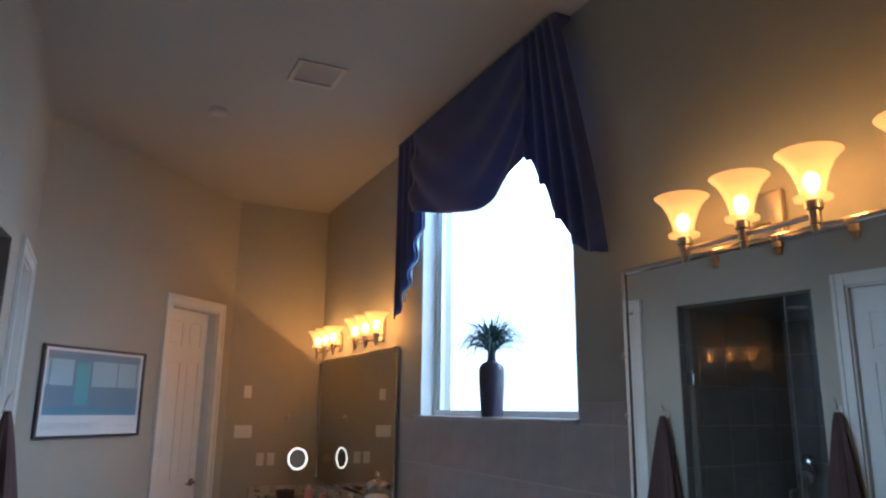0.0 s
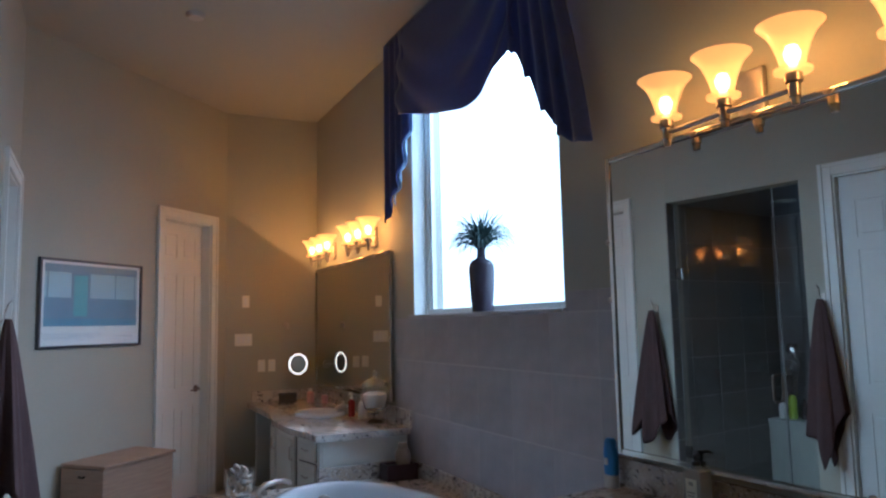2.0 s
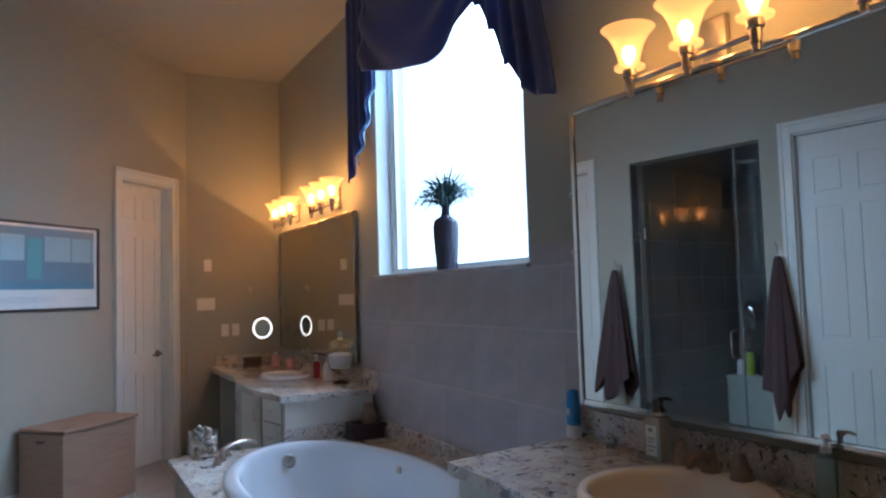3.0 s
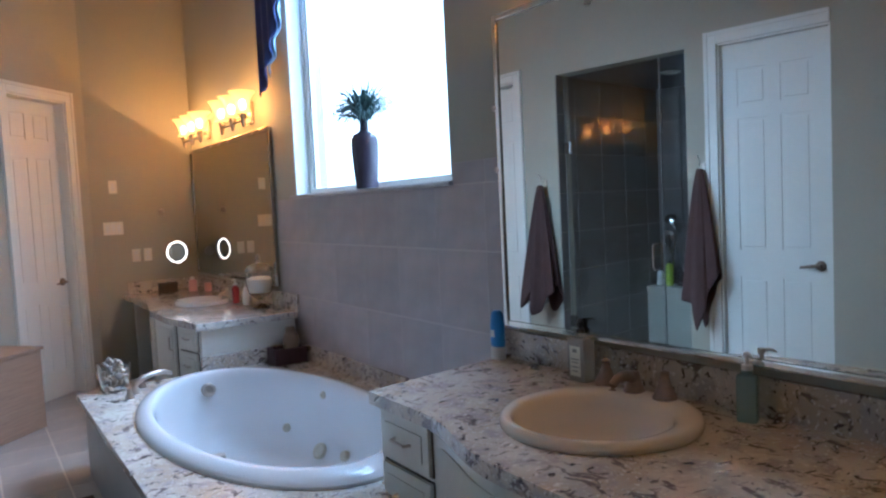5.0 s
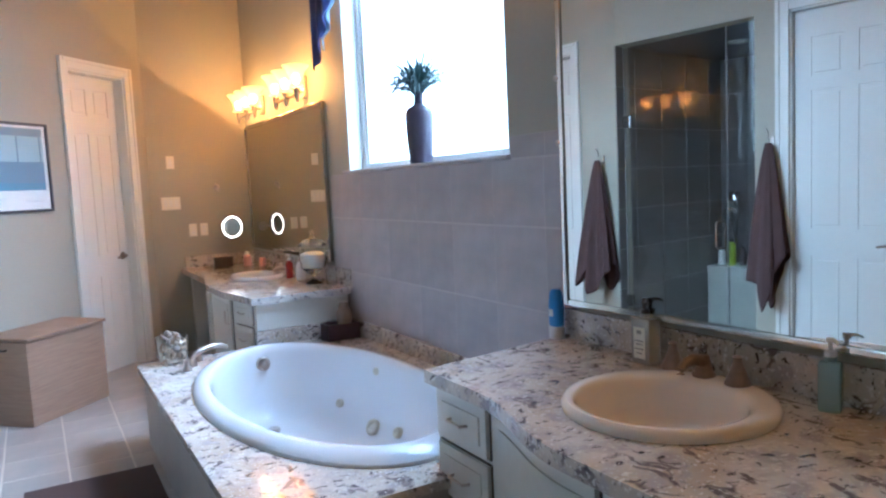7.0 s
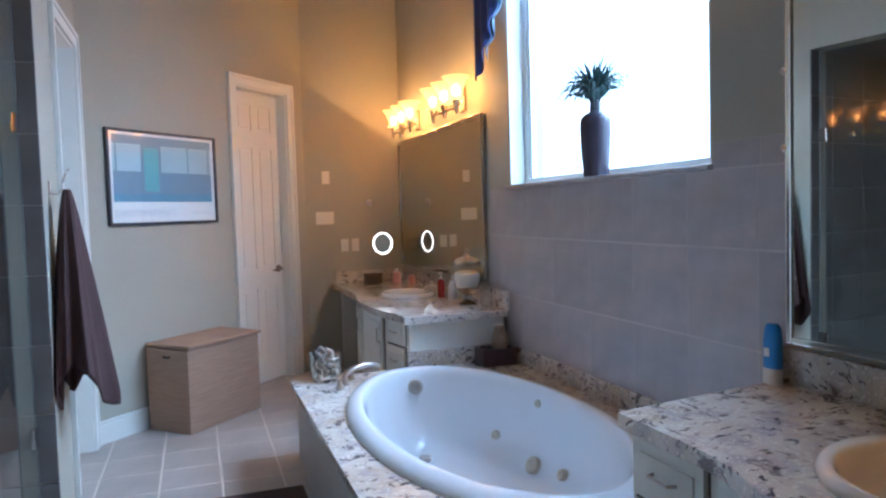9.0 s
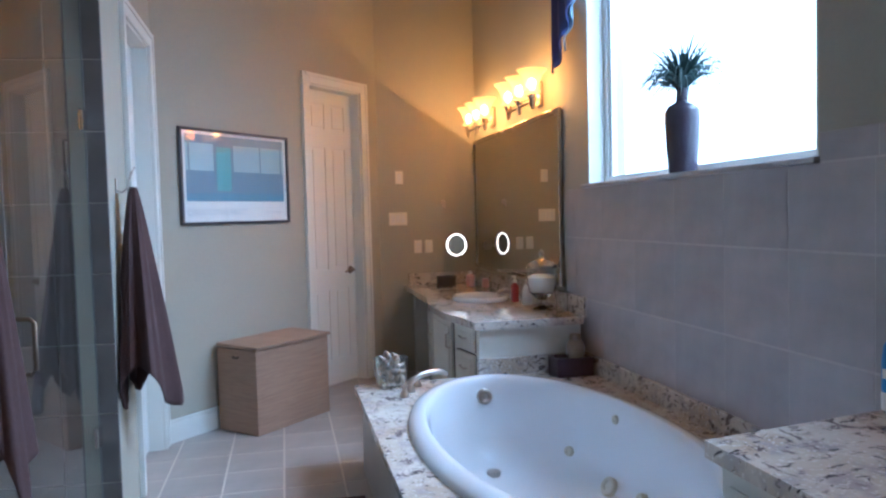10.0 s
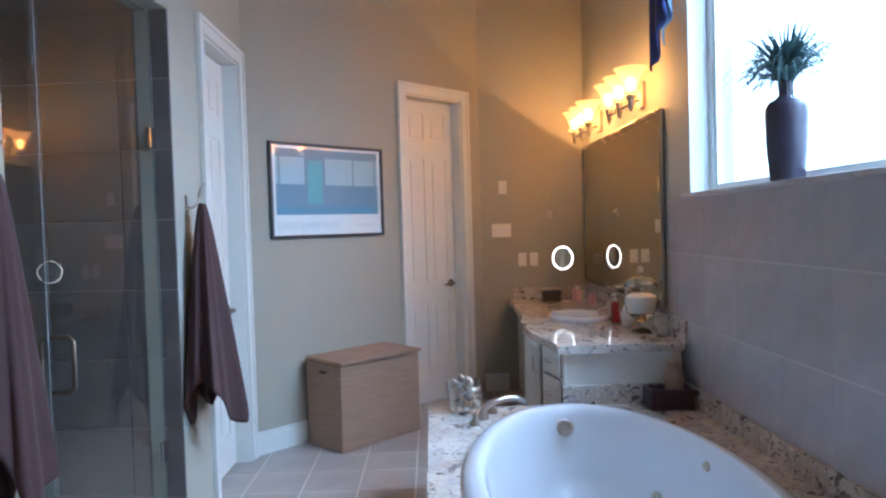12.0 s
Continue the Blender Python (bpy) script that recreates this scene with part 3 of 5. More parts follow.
def vanities():
    hole = ellipse_outline(S1[0], S1[1], S1[2] - 0.02, S1[3] - 0.02, 40)
    _, cab, fx = vanity("vanity_cabinet", "countertop", COUNTER, 0.35, 2.40, 1.36, 0.70, 1.62, 1.51, hole, (0.38, 2.375), "cream painted vanity cabinet with drawers under granite", 0.10)
    for y0, y1 in ((2.05, 2.35), (0.50, 0.80)):
        for z0, z1 in ((0.60, 0.76), (0.40, 0.575), (0.13, 0.375)):
            drawer(cab, fx, y0, y1, z0, z1)
    for y0, y1 in ((1.44, 1.99), (0.86, 1.40)):
        drawer(cab, fx, y0, y1, 0.13, 0.76, "cabinet_door")
    sink("sink", *S1, COUNTER, BISQUE, "cream oval drop-in sink in a granite top")
    hole = ellipse_outline(S2[0], S2[1], S2[2] - 0.02, S2[3] - 0.02, 40)
    top2, cab, fx = vanity("vanity_cabinet", "countertop", COUNTER2, 4.705, FAR - 0.003, 5.45, 0.72, 1.64, 1.57, hole, (4.74, 6.18), "cream painted vanity cabinet at the end of the tub")
    for z0, z1 in ((0.60, 0.735), (0.40, 0.575), (0.13, 0.375)):
        drawer(cab, fx, 4.80, 5.06, z0, z1)
    drawer(cab, fx, 5.12, 5.62, 0.13, 0.735, "cabinet_door")
    drawer(cab, fx, 5.66, 6.15, 0.13, 0.735, "cabinet_door")
    bm = B()
    box(bm, 1.72, FAR - 0.06, 0, W - 0.03, FAR - 0.016, COUNTER2 - 0.033, 0.003)
    part("end_panel", bm, CABINET, cab)
    bm = B()
    box(bm, 1.68, FAR - 0.024, COUNTER2 + 0.001, W - 0.024, FAR - 0.002, COUNTER2 + 0.105, 0.003)
    part("side_splash", bm, GRANITE, top2)
    sink("sink", *S2, COUNTER2, PORCELAIN, "white oval drop-in sink in a granite top")


vanities()


def wall_mirror(name, y0, y1, z0, z1, m, label, rim=0.035, clips=()):
    """A mirror in a bevelled mirror-glass rim; local x along the wall, y towards it."""
    ob = thing(name, (0, 0, 0), label, "mirror")
    ob.matrix_world = m
    w, h = y1 - y0, z1 - z0
    bm = B()
    box(bm, rim, -0.022, rim, w - rim, -0.016, h - rim)
    part("mirror_glass", bm, MIRROR, ob)
    bm = B()
    box(bm, 0.004, -0.016, 0.004, w - 0.004, -0.002, h - 0.004)
    part("backing", bm, DARK_FILL, ob)
    for a, b, c, d in ((0, rim, 0, h), (w - rim, w, 0, h), (rim, w - rim, 0, rim), (rim, w - rim, h - rim, h)):
        bm = B()
        box(bm, a, -0.030, c, b, -0.004, d, 0.006)
        part("rim", bm, RIM, ob, "bevelled silver rim")
    if clips:
        for z in clips:
            bm = B()
            lathe(bm, [(0.0, 0.0), (0.011, 0.0), (0.012, 0.010), (0.008, 0.016), (0.0, 0.018)], m=pose(-0.004, -0.020, z, 90), segments=14)
            part("mirror_clip", bm, NICKEL, ob, "small metal mirror clip", True)
    return ob


RIM = material("silver_rim", (0.60, 0.60, 0.56), 0.08, 1.0, grain=0.05, scale=20)
MIRROR_TILT = 2.1


def mirrors():
    # local x runs towards -y from the far edge, local y points at the wall
    m = pose(W - 0.004 - 0.065, 2.39, 0.965, 0, 0, -90 + MIRROR_TILT)
    wall_mirror("vanity_mirror", 0, 1.95, 0, 1.215, m, "large silver-rimmed wall mirror over the near vanity", rim=0.024, clips=(0.62, 0.86))
    m = pose(W - 0.004, 7.09, 0.93, 0, 0, -90)
    wall_mirror("vanity_mirror", 0, 2.06, 0, 1.14, m, "silver-rimmed wall mirror over the vanity beside the window")


mirrors()


def sconce(yc, z, spacing, energy):
    """A three-lamp vanity light on the east wall; shades open upwards."""
    x = W - 0.15
    s = thing("vanity_light", (W, yc, z), "brushed nickel vanity light with three glowing amber glass shades", "wall lamp", "vanity lights")
    bm = B()
    box(bm, -0.025, -0.055, -0.03, 0, 0.055, 0.13, 0.008)
    part("wall_plate", bm, NICKEL, s)
    bm = B()
    tube(bm, [(-0.02, 0, 0.02), (-0.10, 0, 0.0), (-0.15, 0, -0.035)], 0.009)
    part("arm", bm, NICKEL, s, smooth=True)
    bm = B()
    tube(bm, [(-0.15, -spacing - 0.01, -0.035), (-0.15, spacing + 0.01, -0.035)], 0.009)
    part("bar", bm, NICKEL, s, smooth=True)
    for k in (-1, 0, 1):
        y = k * spacing
        bm = B()
        lathe(bm, [(0.0, -0.085), (0.012, -0.085), (0.013, -0.065), (0.018, -0.06), (0.018, -0.02), (0.026, -0.015), (0.026, 0.01), (0.0, 0.012)], at=(-0.15, y, 0), segments=20)
        part("lamp_holder", bm, NICKEL, s, smooth=True)
        bm = B()
        out = [(0.018, 0.012), (0.054, 0.014), (0.055, 0.024), (0.036, 0.034), (0.043, 0.066), (0.055, 0.102), (0.072, 0.136), (0.098, 0.163)]
        lathe(bm, out + [(r - 0.004, zz + 0.002) for r, zz in out[:2:-1]] + [(0.020, 0.034), (0.0, 0.034)], segments=32)
        sh = part("shade", bm, SHADE, s, "frosted amber glass bell shade", True)
        sh.location = (-0.15, y, 0)
        sh.visible_shadow = False
        bm = B()
        lathe(bm, [(0.0, 0.034), (0.012, 0.036), (0.022, 0.06), (0.024, 0.075), (0.016, 0.095), (0.0, 0.102)], at=(-0.15, y, 0), segments=16)
        bulb = part("bulb", bm, BULB, s, "glowing bulb", True)
        bulb.visible_shadow = False
        if energy:
            lamp_point("lamp_light", (x, yc + y, z + 0.085), energy, (1.0, 0.36, 0.055), 0.03)


sconce(1.70, 2.215, 0.265, 0)
sconce(0.85, 2.215, 0.265, 0)
sconce(5.42, 2.16, 0.25, 4.0)
sconce(6.52, 2.16, 0.25, 4.0)


def shower():
    bm = B()
    box(bm, SH_X - 0.1, SH_Y0 - 0.1, -0.1, SH_X - 0.008, SH_Y1 + 0.1, SH_TOP + 0.1)
    box(bm, SH_X, SH_Y1 + 0.008, 0, L - 0.16, SH_Y1 + 0.1, SH_TOP + 0.1)
    box(bm, SH_X, SH_Y0 - 0.1, 0, L - 0.16, SH_Y0 - 0.008, SH_TOP + 0.1)
    bmesh.ops.transform(bm, matrix=SWING, verts=bm.verts)
    structure("shower_wall", bm, SHOWER_GROUT, "grey-brown tiled shower recess with pale joints", "shower wall")
    bm = B()
    box(bm, SH_X, SH_Y0 - 0.1, SH_TOP + 0.002, L - 0.16, SH_Y1 + 0.1, SH_TOP + 0.12)
    bmesh.ops.transform(bm, matrix=SWING, verts=bm.verts)
    structure("ceiling_shower", bm, SHOWER_TILE, "dark tiled shower ceiling", "ceiling")
    # kerb under the glass
    bm = B()
    box(bm, L - 0.15, SH_Y0, 0, L - 0.02, SH_Y1, 0.10, 0.004)
    bmesh.ops.transform(bm, matrix=SWING, verts=bm.verts)
    structure("shower_kerb", bm, SHOWER_TILE, "low tiled kerb under the shower glass", "kerb")
    gx = L - 0.085
    split = SH_Y0 + 0.22
    enc = thing("shower_enclosure", (gx, SH_Y0, 0.1), "frameless clear glass shower door and panel", "shower enclosure")
    enc.matrix_world = pose(gx, SH_Y1, 0.1) @ pose(0, 0, 0, 0, 0, -3) @ pose(0, SH_Y0 - SH_Y1, 0)
    h = SH_TOP - 0.12
    bm = B()
    box(bm, -0.005, split - SH_Y0 + 0.004, 0.01, 0.005, SH_Y1 - SH_Y0 - 0.012, h, 0.002)
    door = part("glass_door", bm, SHOWER_GLASS, enc)
    door.visible_shadow = False
    bm = B()
    box(bm, -0.005, 0.002, 0.002, 0.005, split - SH_Y0 - 0.004, h, 0.002)
    panel = part("glass_panel", bm, SHOWER_GLASS, enc)
    panel.visible_shadow = False
    bm = B()
    box(bm, -0.008, split - SH_Y0 - 0.004, 0.01, 0.008, split - SH_Y0 + 0.004, h, 0.002)
    part("edge_seal", bm, SEAL, door, "pale translucent edge seal")
    bm = B()
    box(bm, -0.007, SH_Y1 - SH_Y0 - 0.0155, 0.01, 0.007, SH_Y1 - SH_Y0 - 0.0115, h, 0.001)
    part("edge_seal", bm, SEAL, door, "pale translucent edge seal")
    for z in (0.30, 1.72):
        bm = B()
        box(bm, -0.013, SH_Y1 - SH_Y0 - 0.065, z, 0.013, SH_Y1 - SH_Y0 - 0.003, z + 0.09, 0.003)
        part("hinge", bm, CHROME, door, "chrome glass hinge")
    y = split - SH_Y0 + 0.055
    for s in (1, -1):
        bm = B()
        tube(bm, [(0.004 * s, y, 0.80), (0.045 * s, y, 0.80), (0.060 * s, y, 0.815), (0.060 * s, y, 0.975), (0.045 * s, y, 0.99), (0.004 * s, y, 0.99)], 0.0085)
        part("pull_handle", bm, BRONZE, door, "dark metal D-shaped pull", True)
    # bench across the back
    b = thing("shower_bench", (SH_X, SH_Y0, 0), "pale stone-topped bench at the back of the shower", "bench")
    b.matrix_world = SWING @ b.matrix_world
    bm = B()
    box(bm, 0.001, 0.012, 0, 0.27, SH_Y1 - SH_Y0 - 0.011, 0.555)
    part("base", bm, BENCH, b)
    bm = B()
    box(bm, 0.001, 0.012, 0.556, 0.29, SH_Y1 - SH_Y0 - 0.011, 0.59, 0.005)
    part("top", bm, BENCH, b)
    # mixer with hand shower on the back wall
    f = thing("shower_mixer", (SH_X, 4.17, 1.04), "chrome shower mixer with a hand shower and hose", "shower mixer")
    f.matrix_world = SWING @ f.matrix_world
    bm = B()
    lathe(bm, [(0.0, 0), (0.075, 0.0), (0.07, 0.012), (0.03, 0.02), (0.028, 0.06), (0.0, 0.065)], m=pose(0, 0, 0, 0, 90))
    part("valve_plate", bm, CHROME, f, smooth=True)
    bm = B()
    tube(bm, [(0.06, 0, 0), (0.075, 0.0, -0.03), (0.08, 0.0, -0.09)], 0.011)
    part("lever", bm, CHROME, f, smooth=True)
    bm = B()
    tube(bm, [(0.0, -0.11, 0.05), (0.06, -0.11, 0.06), (0.1, -0.11, 0.10), (0.14, -0.11, 0.17)], [0.014, 0.014, 0.016, 0.02])
    lathe(bm, [(0.0, 0), (0.05, 0.0), (0.055, 0.02), (0.02, 0.04), (0.0, 0.045)], m=pose(0.15, -0.11, 0.17, 0, 60))
    part("hand_shower", bm, CHROME, f, smooth=True)
    bm = B()
    tube(bm, [(0.03, -0.11, 0.04)] + [(0.07 + 0.02 * math.sin(k), -0.11 + 0.03 * k * 0.25, 0.04 - 0.32 * math.sin(math.pi * k / 8)) for k in range(1, 8)] + [(0.03, 0.03, -0.02)], 0.007, 8)
    part("hose", bm, CHROME, f, smooth=True)
    light = thing("recessed_light", (-1.0, 3.75, SH_TOP - 0.001), "round white recessed light trim, unlit, in the shower ceiling", "ceiling light")
    bm = B()
    lathe(bm, [(0.045, 0.002), (0.075, 0.0), (0.08, -0.008), (0.05, -0.012), (0.045, 0.0)], segments=28)
    part("trim_ring", bm, PLATE, light, smooth=True)
    bm = B()
    lathe(bm, [(0.0, -0.002), (0.046, -0.002), (0.046, 0.001), (0.0, 0.001)], segments=28)
    part("lens", bm, PLATE, light)


SEAL = material("edge_seal", (0.16, 0.165, 0.16), 0.4)
BENCH = material("pale_bench_stone", (0.46, 0.47, 0.42), 0.35, grain=0.08, scale=12, stain=0.08)
shower()


# ---------- bottles and small ware ----------
def plastic(name, colour, rough=0.35):
    return material(name, colour, rough, grain=0.03, scale=30)


WHITE_PLASTIC = plastic("white_plastic", (0.78, 0.78, 0.76))
BLUE_PLASTIC = plastic("blue_plastic", (0.035, 0.22, 0.56))
LIME_PLASTIC = plastic("lime_plastic", (0.45, 0.60, 0.05))
RED_SOAP = plastic("red_soap", (0.38, 0.05, 0.055), 0.2)
PINK_PLASTIC = plastic("pink_plastic", (0.65, 0.36, 0.34))
DARK_BOX = plastic("dark_wicker", (0.06, 0.045, 0.04), 0.7)
LOTION = material("lotion_plastic", (0.74, 0.75, 0.68), 0.14, grain=0.03, scale=20, Transmission_Weight=0.55)
LABEL_INK = plastic("label_ink", (0.27, 0.30, 0.26), 0.6)
CREAM_LABEL = plastic("cream_label", (0.74, 0.76, 0.66), 0.6)
TEAL_SOAP = material("teal_soap", (0.56, 0.76, 0.74), 0.08, grain=0.04, scale=20, Transmission_Weight=0.6)


def pump_head(parent, z, mat, s=1.0):
    bm = B()
    lathe(bm, [(0.0, 0.0), (0.017 * s, 0.0), (0.017 * s, 0.018 * s), (0.008 * s, 0.022 * s), (0.006 * s, 0.05 * s), (0.0, 0.05 * s)], at=(0, 0, z), segments=16)
    tube(bm, [(0.0, 0.0, z + 0.052 * s), (-0.022 * s, -0.016 * s, z + 0.054 * s), (-0.036 * s, -0.026 * s, z + 0.046 * s)], [0.008 * s, 0.006 * s, 0.004 * s], 8)
    lathe(bm, [(0.0, 0.044 * s), (0.013 * s, 0.044 * s), (0.011 * s, 0.058 * s), (0.0, 0.06 * s)], at=(0, 0, z), segments=12)
    return part("pump", bm, mat, parent, smooth=True)


def pump_bottle(place, w, d, h, mat, pump_mat, label, turn=0.0, with_label=None):
    b = thing("soap_bottle", place, label, "soap dispenser", "", turn)
    bm = B()
    box(bm, -w / 2, -d / 2, 0, w / 2, d / 2, h, min(w, d) * 0.24)
    part("bottle", bm, mat, b, smooth=True)
    bm = B()
    lathe(bm, [(0.0, h - 0.004), (w * 0.30, h - 0.004), (0.017, h + 0.012), (0.0, h + 0.012)], segments=18)
    part("neck", bm, mat, b, smooth=True)
    if with_label:
        bm = B()
        box(bm, -w / 2 - 0.0012, -d * 0.30, h * 0.14, -w / 2 - 0.0004, d * 0.30, h * 0.80)
        lab = part("label", bm, with_label, b, "cream paper label")
        for k, (z, ww) in enumerate(((0.66, 0.12), (0.50, 0.22), (0.43, 0.18), (0.33, 0.22), (0.24, 0.16))):
            bm = B()
            box(bm, -w / 2 - 0.0022, -d * ww, h * z, -w / 2 - 0.0013, d * ww, h * (z + (0.08 if k == 0 else 0.025)))
            part("print_bar", bm, LABEL_INK, lab)
    pump_head(b, h + 0.01, pump_mat, 0.88)
    return b


def bottle(place, profile, mat, label, category="bottle", cap=None, cap_mat=None, turn=0.0, name="bottle"):
    b = thing(name, place, label, category, "", turn)
    bm = B()
    lathe(bm, profile, segments=24)
    part("body", bm, mat, b, smooth=True)
    if cap:
        bm = B()
        lathe(bm, cap, segments=20)
        part("cap", bm, cap_mat, b, smooth=True)
    return b


def sink_faucet(cx, cy, z, mat, label):
    """A widespread faucet behind a sink: a low arched spout and two cone handles."""
    f = thing("faucet", (cx, cy, z), label, "faucet")
    bm = B()
    lathe(bm, [(0.0, 0), (0.034, 0.0), (0.034, 0.006), (0.028, 0.014), (0.020, 0.038), (0.017, 0.058), (0.014, 0.064), (0.0, 0.066)], segments=22)
    tube(bm, [(0.004, 0, 0.035), (-0.02, 0, 0.052), (-0.05, 0, 0.058), (-0.08, 0, 0.052), (-0.098, 0, 0.036), (-0.10, 0, 0.022)], [0.018, 0.018, 0.016, 0.014, 0.0135, 0.013], 14)
    part("spout", bm, mat, f, smooth=True)
    for s in (-1, 1):
        bm = B()
        lathe(bm, [(0.0, 0), (0.037, 0.0), (0.037, 0.006), (0.032, 0.016), (0.020, 0.045), (0.013, 0.066), (0.012, 0.076), (0.016, 0.080), (0.0, 0.088)], at=(0.0, s * 0.118, 0), segments=22)
        part("handle", bm, mat, f, smooth=True)
    return f


def counter_one_things():
    z = COUNTER
    sink_faucet(2.19, 1.69, z + 0.0285, BRONZE_WARM, "weathered bronze faucet with two cone handles at the sink")
    pump_bottle((2.245, 1.975, z), 0.058, 0.085, 0.160, LOTION, BLACK, "clear lotion bottle with a cream label and black pump", 0, CREAM_LABEL)
    pump_bottle((2.245, 1.335, z), 0.045, 0.056, 0.135, TEAL_SOAP, WHITE_PLASTIC, "pale teal soap dispenser on the granite top", 20)
    b = thing("mouthwash_bottle", (2.270, 2.475, z), "blue plastic bottle standing on its white cap", "bottle")
    b.scale = (0.9, 0.9, 0.92)
    bm = B()
    lathe(bm, [(0.0, 0.055), (0.034, 0.055), (0.036, 0.07), (0.036, 0.15), (0.030, 0.20), (0.020, 0.215), (0.0, 0.216)], sx=0.8, sy=1.1)
    part("body", bm, BLUE_PLASTIC, b, smooth=True)
    bm = B()
    lathe(bm, [(0.0, 0.0), (0.034, 0.0), (0.035, 0.05), (0.030, 0.056), (0.0, 0.056)], sx=0.9, sy=1.1)
    part("cap", bm, WHITE_PLASTIC, b, smooth=True)
    bm = B()
    box(bm, -0.0315, -0.012, 0.10, -0.0285, 0.012, 0.13)
    part("emblem", bm, WHITE_PLASTIC, b, "pale emblem")


BRONZE_WARM = material("weathered_bronze", (0.24, 0.18, 0.16), 0.5, 0.4, grain=0.15, scale=60)
counter_one_things()


def counter_two_things():
    z = COUNTER2
    sink_faucet(2.215, 5.80, z, NICKEL, "brushed nickel faucet with two handles at the far sink")
    box_t = thing("storage_box", (1.98, 6.90, z), "small dark woven box on the far vanity", "box")
    bm = B()
    box(bm, -0.075, -0.05, 0, 0.075, 0.05, 0.075, 0.006)
    part("body", bm, DARK_BOX, box_t)
    bm = B()
    box(bm, -0.078, -0.053, 0.075, 0.078, 0.053, 0.088, 0.005)
    part("lid", bm, DARK_BOX, box_t)
    bottle((2.17, 6.78, z), [(0.0, 0), (0.034, 0.0), (0.036, 0.01), (0.036, 0.09), (0.02, 0.105), (0.0, 0.106)], PINK_PLASTIC, "small pink plastic bottle on the far vanity", cap=[(0.0, 0.106), (0.016, 0.106), (0.016, 0.13), (0.0, 0.132)], cap_mat=WHITE_PLASTIC)
    bottle((2.26, 6.62, z), [(0.0, 0), (0.03, 0.0), (0.03, 0.075), (0.0, 0.08)], PINK_PLASTIC, "short pink jar beside the mirror", "jar")
    pump_bottle((2.16, 5.53, z), 0.045, 0.055, 0.125, RED_SOAP, WHITE_PLASTIC, "red liquid soap dispenser with a white pump")
    bottle((2.19, 5.36, z), [(0.0, 0), (0.032, 0.0), (0.034, 0.008), (0.033, 0.10), (0.018, 0.135), (0.0, 0.136)], WHITE_PLASTIC, "white plastic bottle beside the far sink", cap=[(0.0, 0.136), (0.015, 0.136), (0.014, 0.165), (0.0, 0.166)], cap_mat=NICKEL)
    bottle((2.27, 5.42, z), [(0.0, 0), (0.028, 0.0), (0.029, 0.12), (0.016, 0.14), (0.0, 0.141)], CREAM_LABEL, "cream bottle with a dark cap", cap=[(0.0, 0.141), (0.022, 0.141), (0.022, 0.175), (0.0, 0.176)], cap_mat=BLACK)
    # apothecary jar on a foot, filled with white cotton
    j = thing("apothecary_jar", (2.20, 5.10, z), "footed glass jar filled with white cotton, lidded", "jar")
    j.scale = (1.15, 1.15, 1.3)
    bm = B()
    lathe(bm, [(0.0, 0.0), (0.050, 0.0), (0.046, 0.010), (0.014, 0.022), (0.013, 0.045), (0.04, 0.058), (0.070, 0.085), (0.083, 0.13), (0.083, 0.205), (0.080, 0.205), (0.080, 0.13), (0.066, 0.088), (0.0, 0.07)], segments=32)
    jar_body = part("jar", bm, GLASS, j, smooth=True)
    jar_body.visible_shadow = False
    bm = B()
    lathe(bm, [(0.0, 0.075), (0.062, 0.09), (0.077, 0.13), (0.077, 0.16), (0.05, 0.172), (0.0, 0.176)], segments=24)
    part("cotton", bm, WHITE_PLASTIC, j, "white cotton filling", True)
    bm = B()
    lathe(bm, [(0.0, 0.207), (0.085, 0.207), (0.084, 0.215), (0.06, 0.238), (0.02, 0.25), (0.010, 0.262), (0.016, 0.275), (0.013, 0.29), (0.0, 0.295)], segments=28)
    lid = part("lid", bm, GLASS, j, smooth=True)
    lid.visible_shadow = False
    t = thing("tumbler", (2.265, 4.93, z), "clear glass tumbler at the counter's end", "tumbler")
    bm = B()
    lathe(bm, [(0.0, 0), (0.034, 0.0), (0.040, 0.11), (0.037, 0.11), (0.032, 0.006), (0.0, 0.006)], segments=24)
    part("cup", bm, GLASS, t, smooth=True).visible_shadow = False


counter_two_things()


def lit_mirror():
    """A round magnifying mirror with a ring of light on a folding wall arm."""
    m = thing("magnifying_mirror", (2.095, FAR, 1.14), "round wall-mounted magnifying mirror with a glowing ring", "mirror")
    bm = B()
    lathe(bm, [(0.0, 0), (0.045, 0.0), (0.042, 0.015), (0.0, 0.018)], at=(0, 0, 0), m=pose(0.09, 0, -0.02, 90))
    tube(bm, [(0.1, -0.015, -0.02), (0.1, -0.06, -0.02), (0.03, -0.10, -0.02), (0.0, -0.13, 0.0)], 0.007)
    part("arm", bm, NICKEL, m, smooth=True)
    head = pose(0, -0.17, 0, 90 - 3, 0, -40)
    bm = B()
    lathe(bm, [(0.0, -0.03), (0.085, -0.03), (0.102, -0.018), (0.104, 0.0), (0.098, 0.003), (0.0, 0.003)], segments=40, m=head)
    part("housing", bm, BRONZE, m, smooth=True)
    bm = B()
    lathe(bm, [(0.089, 0.002), (0.0985, 0.002), (0.0975, 0.008), (0.090, 0.008), (0.089, 0.002)], segments=44, m=head)
    part("light_ring", bm, RING, m, "glowing ring light", True)
    bm = B()
    lathe(bm, [(0.0, 0.006), (0.085, 0.006), (0.085, 0.003), (0.0, 0.003)], segments=40, m=head)
    part("mirror_disc", bm, MIRROR, m)


lit_mirror()


VENT = material("vent_enamel", (0.46, 0.43, 0.39), 0.5, grain=0.02, scale=30)


